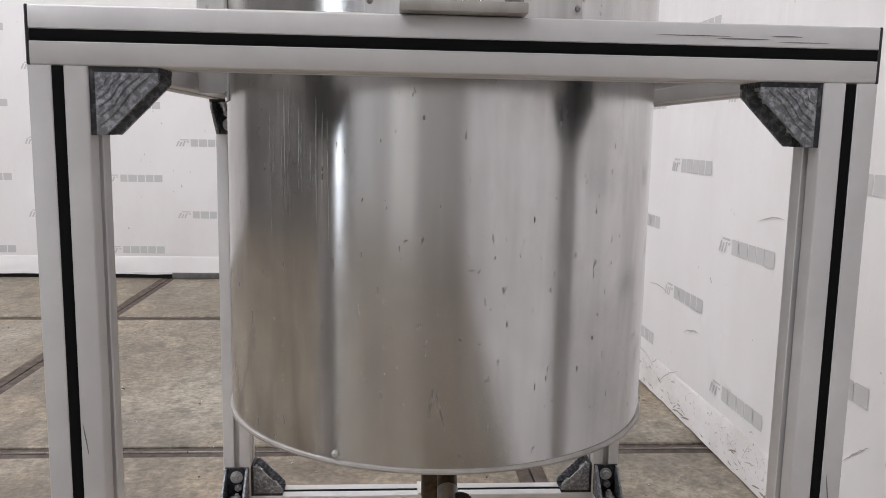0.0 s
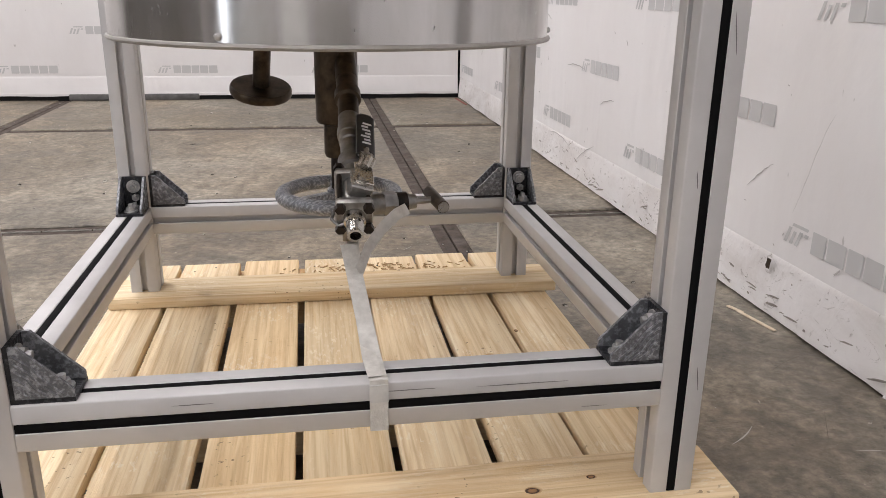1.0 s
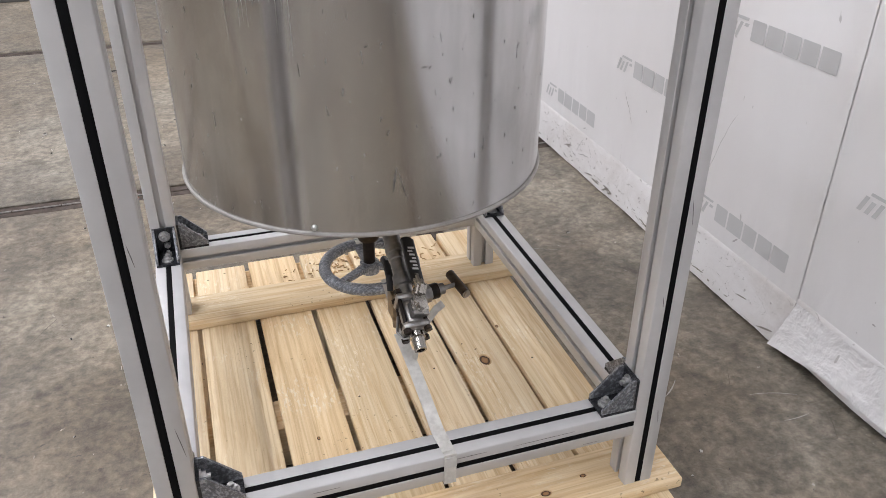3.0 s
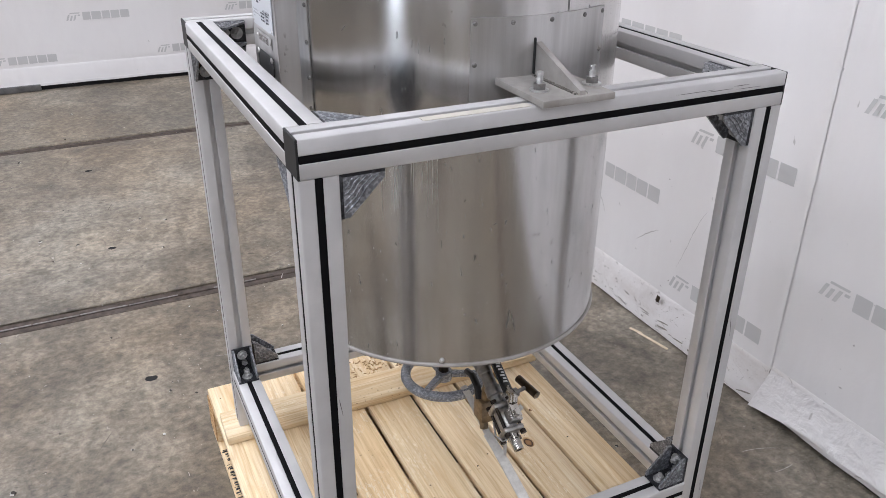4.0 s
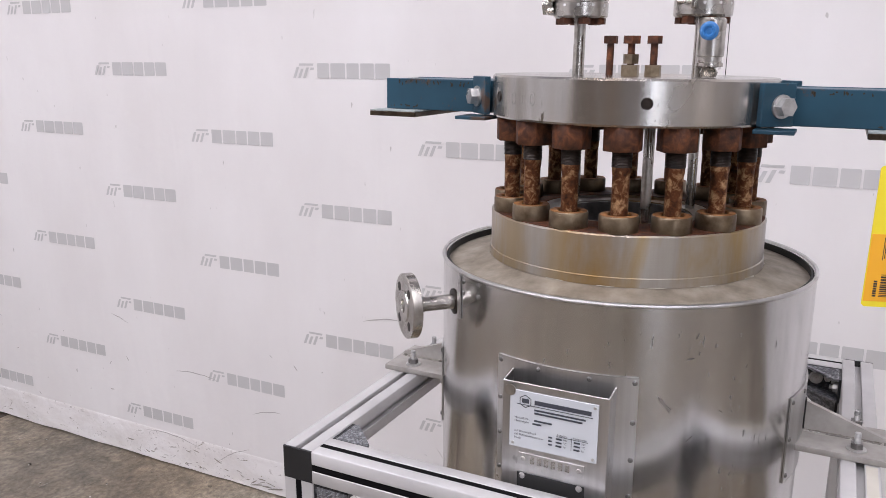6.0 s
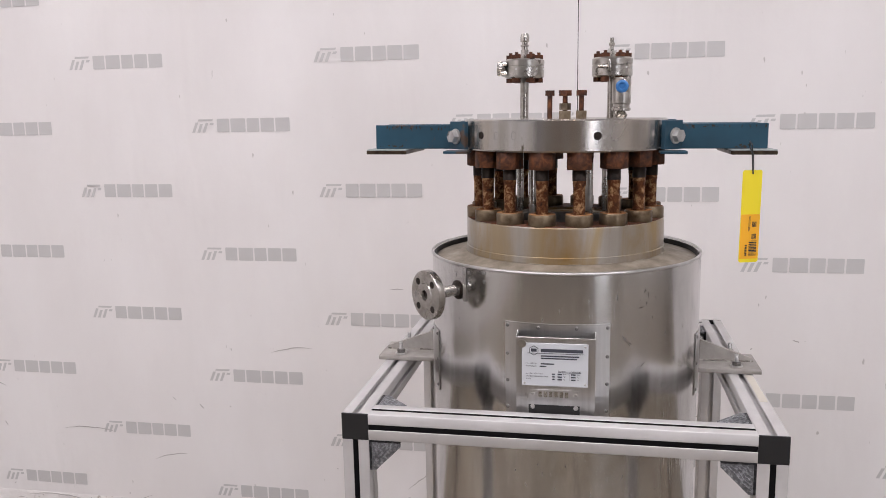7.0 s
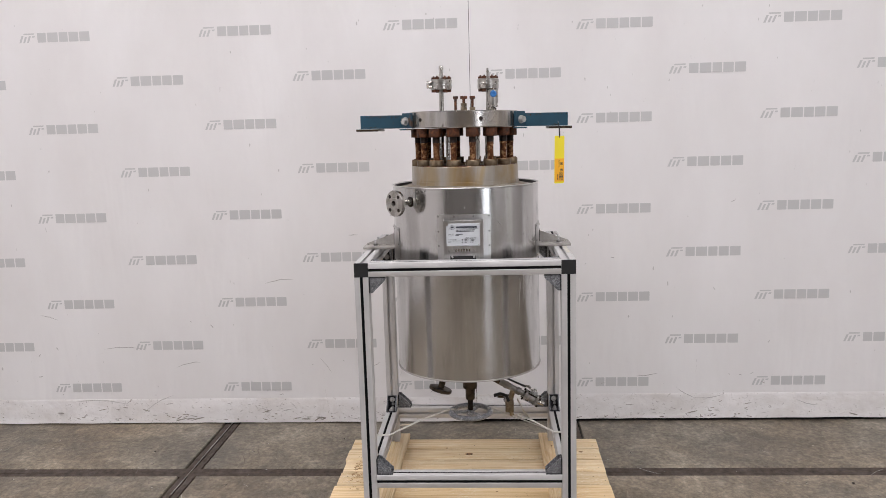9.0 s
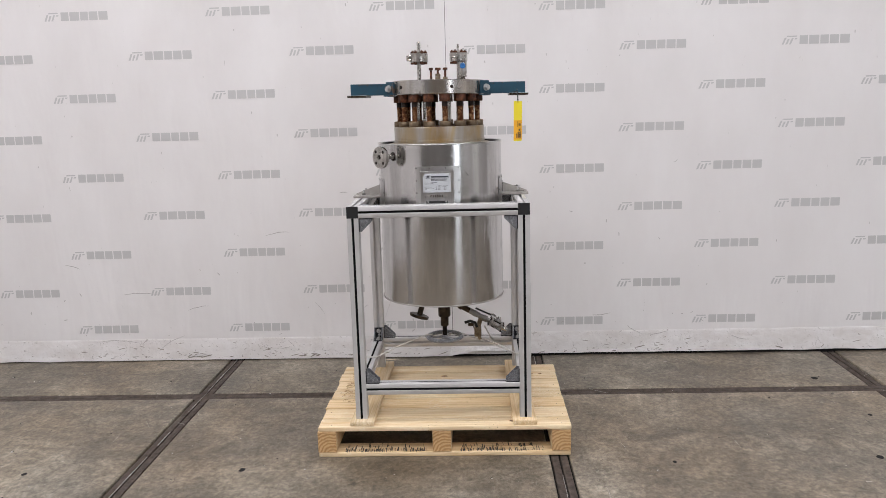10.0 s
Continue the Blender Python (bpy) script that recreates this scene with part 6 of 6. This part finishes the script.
band(bm, [(-0.002, B + 0.0014, ZL + 0.003), (-0.002, B + 0.0014, ZL - P - 0.002)], (0.0185, 0, 0), (0, 0.0012, 0))
part("webbing", bm, STRAPW, strap2)

# ---- hang tag ----
tag = thing("hang_tag", (-0.120, -0.352, 1.52), "yellow plastic tag with an orange barcode label on a cable tie", "tag")
tn = Vector((-0.93, -0.28, 0.05)).normalized()
tw = Vector((0.28, -0.93, 0)).normalized()
tu = tn.cross(tw).normalized()
if tu.z < 0:
    tu = -tu
tc = Vector((-0.122, -0.352, 1.4325))


def on_tag(u, v, w):
    lean = 0.035
    return tc + (u + lean * v) * tw + v * tu + w * tn


def tag_block(bm, u0, u1, v0, v1, w0, w1, c=0.0):
    poly = ((u0 + c, v0), (u1 - c, v0), (u1, v0 + c), (u1, v1 - c), (u1 - c, v1), (u0 + c, v1), (u0, v1 - c), (u0, v0 + c)) if c else ((u0, v0), (u1, v0), (u1, v1), (u0, v1))
    prism(bm, poly, on_tag, w0, w1)


part("plate", made(tag_block, -0.019, 0.019, -0.087, 0.087, -0.0006, 0.0006, 0.003), YELLOW, tag)
part("label", made(tag_block, -0.018, 0.018, -0.080, 0.004, 0.0007, 0.0011), ORANGE, tag, "orange printed label")
ib = bmesh.new()
for v0 in (-0.010, -0.033):
    for k in range(4):
        tag_block(ib, 0.004 + 0.0022 * k, 0.0055 + 0.0022 * k, v0 - 0.010, v0, 0.0012, 0.0015)
v = -0.074
rnd = random.Random(2)
while v < -0.046:
    hgt = rnd.choice((0.0008, 0.0014, 0.002))
    tag_block(ib, -0.001, 0.014, v, v + hgt, 0.0012, 0.0015)
    v += hgt + rnd.choice((0.0009, 0.0014))
for k in range(7):
    tag_block(ib, -0.0085, -0.0045, -0.074 + 0.003 * k, -0.0718 + 0.003 * k, 0.0012, 0.0015)
tag_block(ib, -0.003, -0.0022, -0.028, 0.000, 0.0012, 0.0015)
tag_block(ib, -0.001, -0.0002, -0.026, 0.000, 0.0012, 0.0015)
part("barcode", ib, INK, tag)
part("cable_tie", made(tube, [on_tag(0.0, 0.080, 0.002), on_tag(-0.003, 0.092, 0.005), (-0.1155, -0.352, 1.549), (-0.1155, -0.351, 1.566), (-0.097, -0.350, 1.572), (-0.0925, -0.351, 1.562), (-0.113, -0.354, 1.546), on_tag(0.003, 0.092, -0.004), on_tag(0.001, 0.080, -0.002)], 0.0014, 8), SLEEVE, tag, "black cable tie")

# ---- litter on the floor ----
SPLINTER = worn_metal("pale_splinter", (0.50, 0.39, 0.26), (0.80, 0.71, 0.56), 0.7, 40, 0.0)
for (x, y), l_, a in (((0.930, 0.40), 0.12, -79), ((0.918, 0.47), 0.045, -70)):
    chip = part("wood_splinter", plank(l_, 0.009, 0.0035, 5.0 + a, 0.0015), SPLINTER, None, m=pose(x, y, 0.0022, 0, 0, a))
    tagged(chip, "pale thin wood splinter lying on the concrete", "splinter", "splinters on the floor")
# Chipped holes drawn flat, black for the shade in their depth
for x, y, r_ in ((-0.582, 2.71, 0.016), (-0.556, 1.80, 0.015), (-0.532, 0.86, 0.018), (-0.463, -1.841, 0.019), (-0.491, -0.978, 0.012), (-0.005, -2.02, 0.014), (0.515, -1.976, 0.022)):
    hole = bmesh.new()
    ring = [hole.verts.new((r_ * (1 + 0.35 * noise.noise((math.cos(a) * 2, math.sin(a) * 2, x * 9))) * math.cos(a), r_ * (0.75 + 0.3 * noise.noise((math.cos(a) * 2, math.sin(a) * 2, y * 9))) * math.sin(a), 0.0009)) for a in (2 * math.pi * k / 14 for k in range(14))]
    hole.faces.new(ring)
    part("chipped_spot", hole, VOID, floor, "dark chipped spot", pose(x, y, 0), False)


def two_tone(name, dark, light):
    """Each crumb of a heap has a tone of its own."""
    m = material(name, rough=0.8)
    g = m.node_tree.nodes.new("ShaderNodeNewGeometry")
    feed(m, "Base Color", ramp(m, g.outputs["Random Per Island"], [(0.0, dark), (0.55, dark), (0.6, light), (1.0, light)]))
    return m


def clear_floor(p):
    return abs(p.x) > 0.5 or abs(p.y) > 0.62


bits = bmesh.new()
rnd = random.Random(12)
for k in range(420):
    p = Vector((rnd.uniform(-3.2, 0.92), rnd.uniform(-2.4, 4.3), 0.0005))
    if not clear_floor(p):
        continue
    r = rnd.uniform(0.0015, 0.0055) * (1 if k % 9 else 1.7)
    lathe(bits, ((r, 0), (r * 0.8, r * 0.4), (0, r * 0.5)), p, (rnd.uniform(-.2, .2), rnd.uniform(-.2, .2), 1), 5)
tagged(part("grit", bits, two_tone("grit_mix", (0.04, 0.034, 0.028), (0.55, 0.53, 0.49))), "loose grit and crumbs on the concrete", "grit", kind="stuff")
marks = bmesh.new()
for k in range(260):
    p = Vector((rnd.uniform(-3.3, 0.9), rnd.uniform(-2.4, 4.3), 0.0006))
    if not clear_floor(p):
        continue
    a, bend, l_, w_ = rnd.gauss(0.3, 0.7), rnd.uniform(-0.5, 0.5), rnd.uniform(0.02, 0.13), rnd.uniform(0.0006, 0.0018)
    lo, hi = [], []
    for q in range(6):
        f = q / 5
        wq = w_ * math.sin(math.pi * (0.1 + 0.8 * f)) * rnd.uniform(0.5, 1.2)
        c, s_ = math.cos(a + bend * f), math.sin(a + bend * f)
        lo.append(marks.verts.new(p + Vector((-s_ * wq, c * wq, 0))))
        hi.append(marks.verts.new(p + Vector((s_ * wq, -c * wq, 0))))
        p = p + Vector((c, s_, 0)) * l_ / 5
    for q in range(5):
        marks.faces.new((lo[q], hi[q], hi[q + 1], lo[q + 1]))
part("scratch_marks", marks, two_tone("scratch_mix", (0.13, 0.11, 0.09), (0.42, 0.395, 0.36)), floor, "pale and dark scratches on the concrete", smooth=False)["kind"] = "stuff"
chips = bmesh.new()
rnd = random.Random(31)
for k in range(230):
    x, y = rnd.choice((rnd.uniform(-0.02, 0.29), rnd.uniform(-0.12, 0.2), rnd.gauss(0.12, 0.06))), rnd.uniform(0.415, 0.50)
    if min(abs(x - e_) for e_ in EDGES) < 0.012 or abs(x) > 0.33:
        continue
    l_, w_, a = rnd.uniform(0.004, 0.013), rnd.uniform(0.0015, 0.0035), rnd.uniform(0, 3.2)
    M = pose(x, y, 0.1392, rnd.uniform(-9, 9), rnd.uniform(-6, 6), math.degrees(a))
    start = len(chips.verts)
    box(chips, (-l_ / 2, -w_ / 2, 0), (l_ / 2, w_ / 2, 0.0012))
    chips.verts.ensure_lookup_table()
    for v in chips.verts[start:]:
        v.co = M @ v.co
tagged(part("wood_chips", chips, worn_metal("brown_chips", (0.20, 0.11, 0.045), (0.55, 0.36, 0.17), 0.8, 9, 0.0)), "brown wood chips scattered on the pallet boards", "wood chips", kind="stuff")
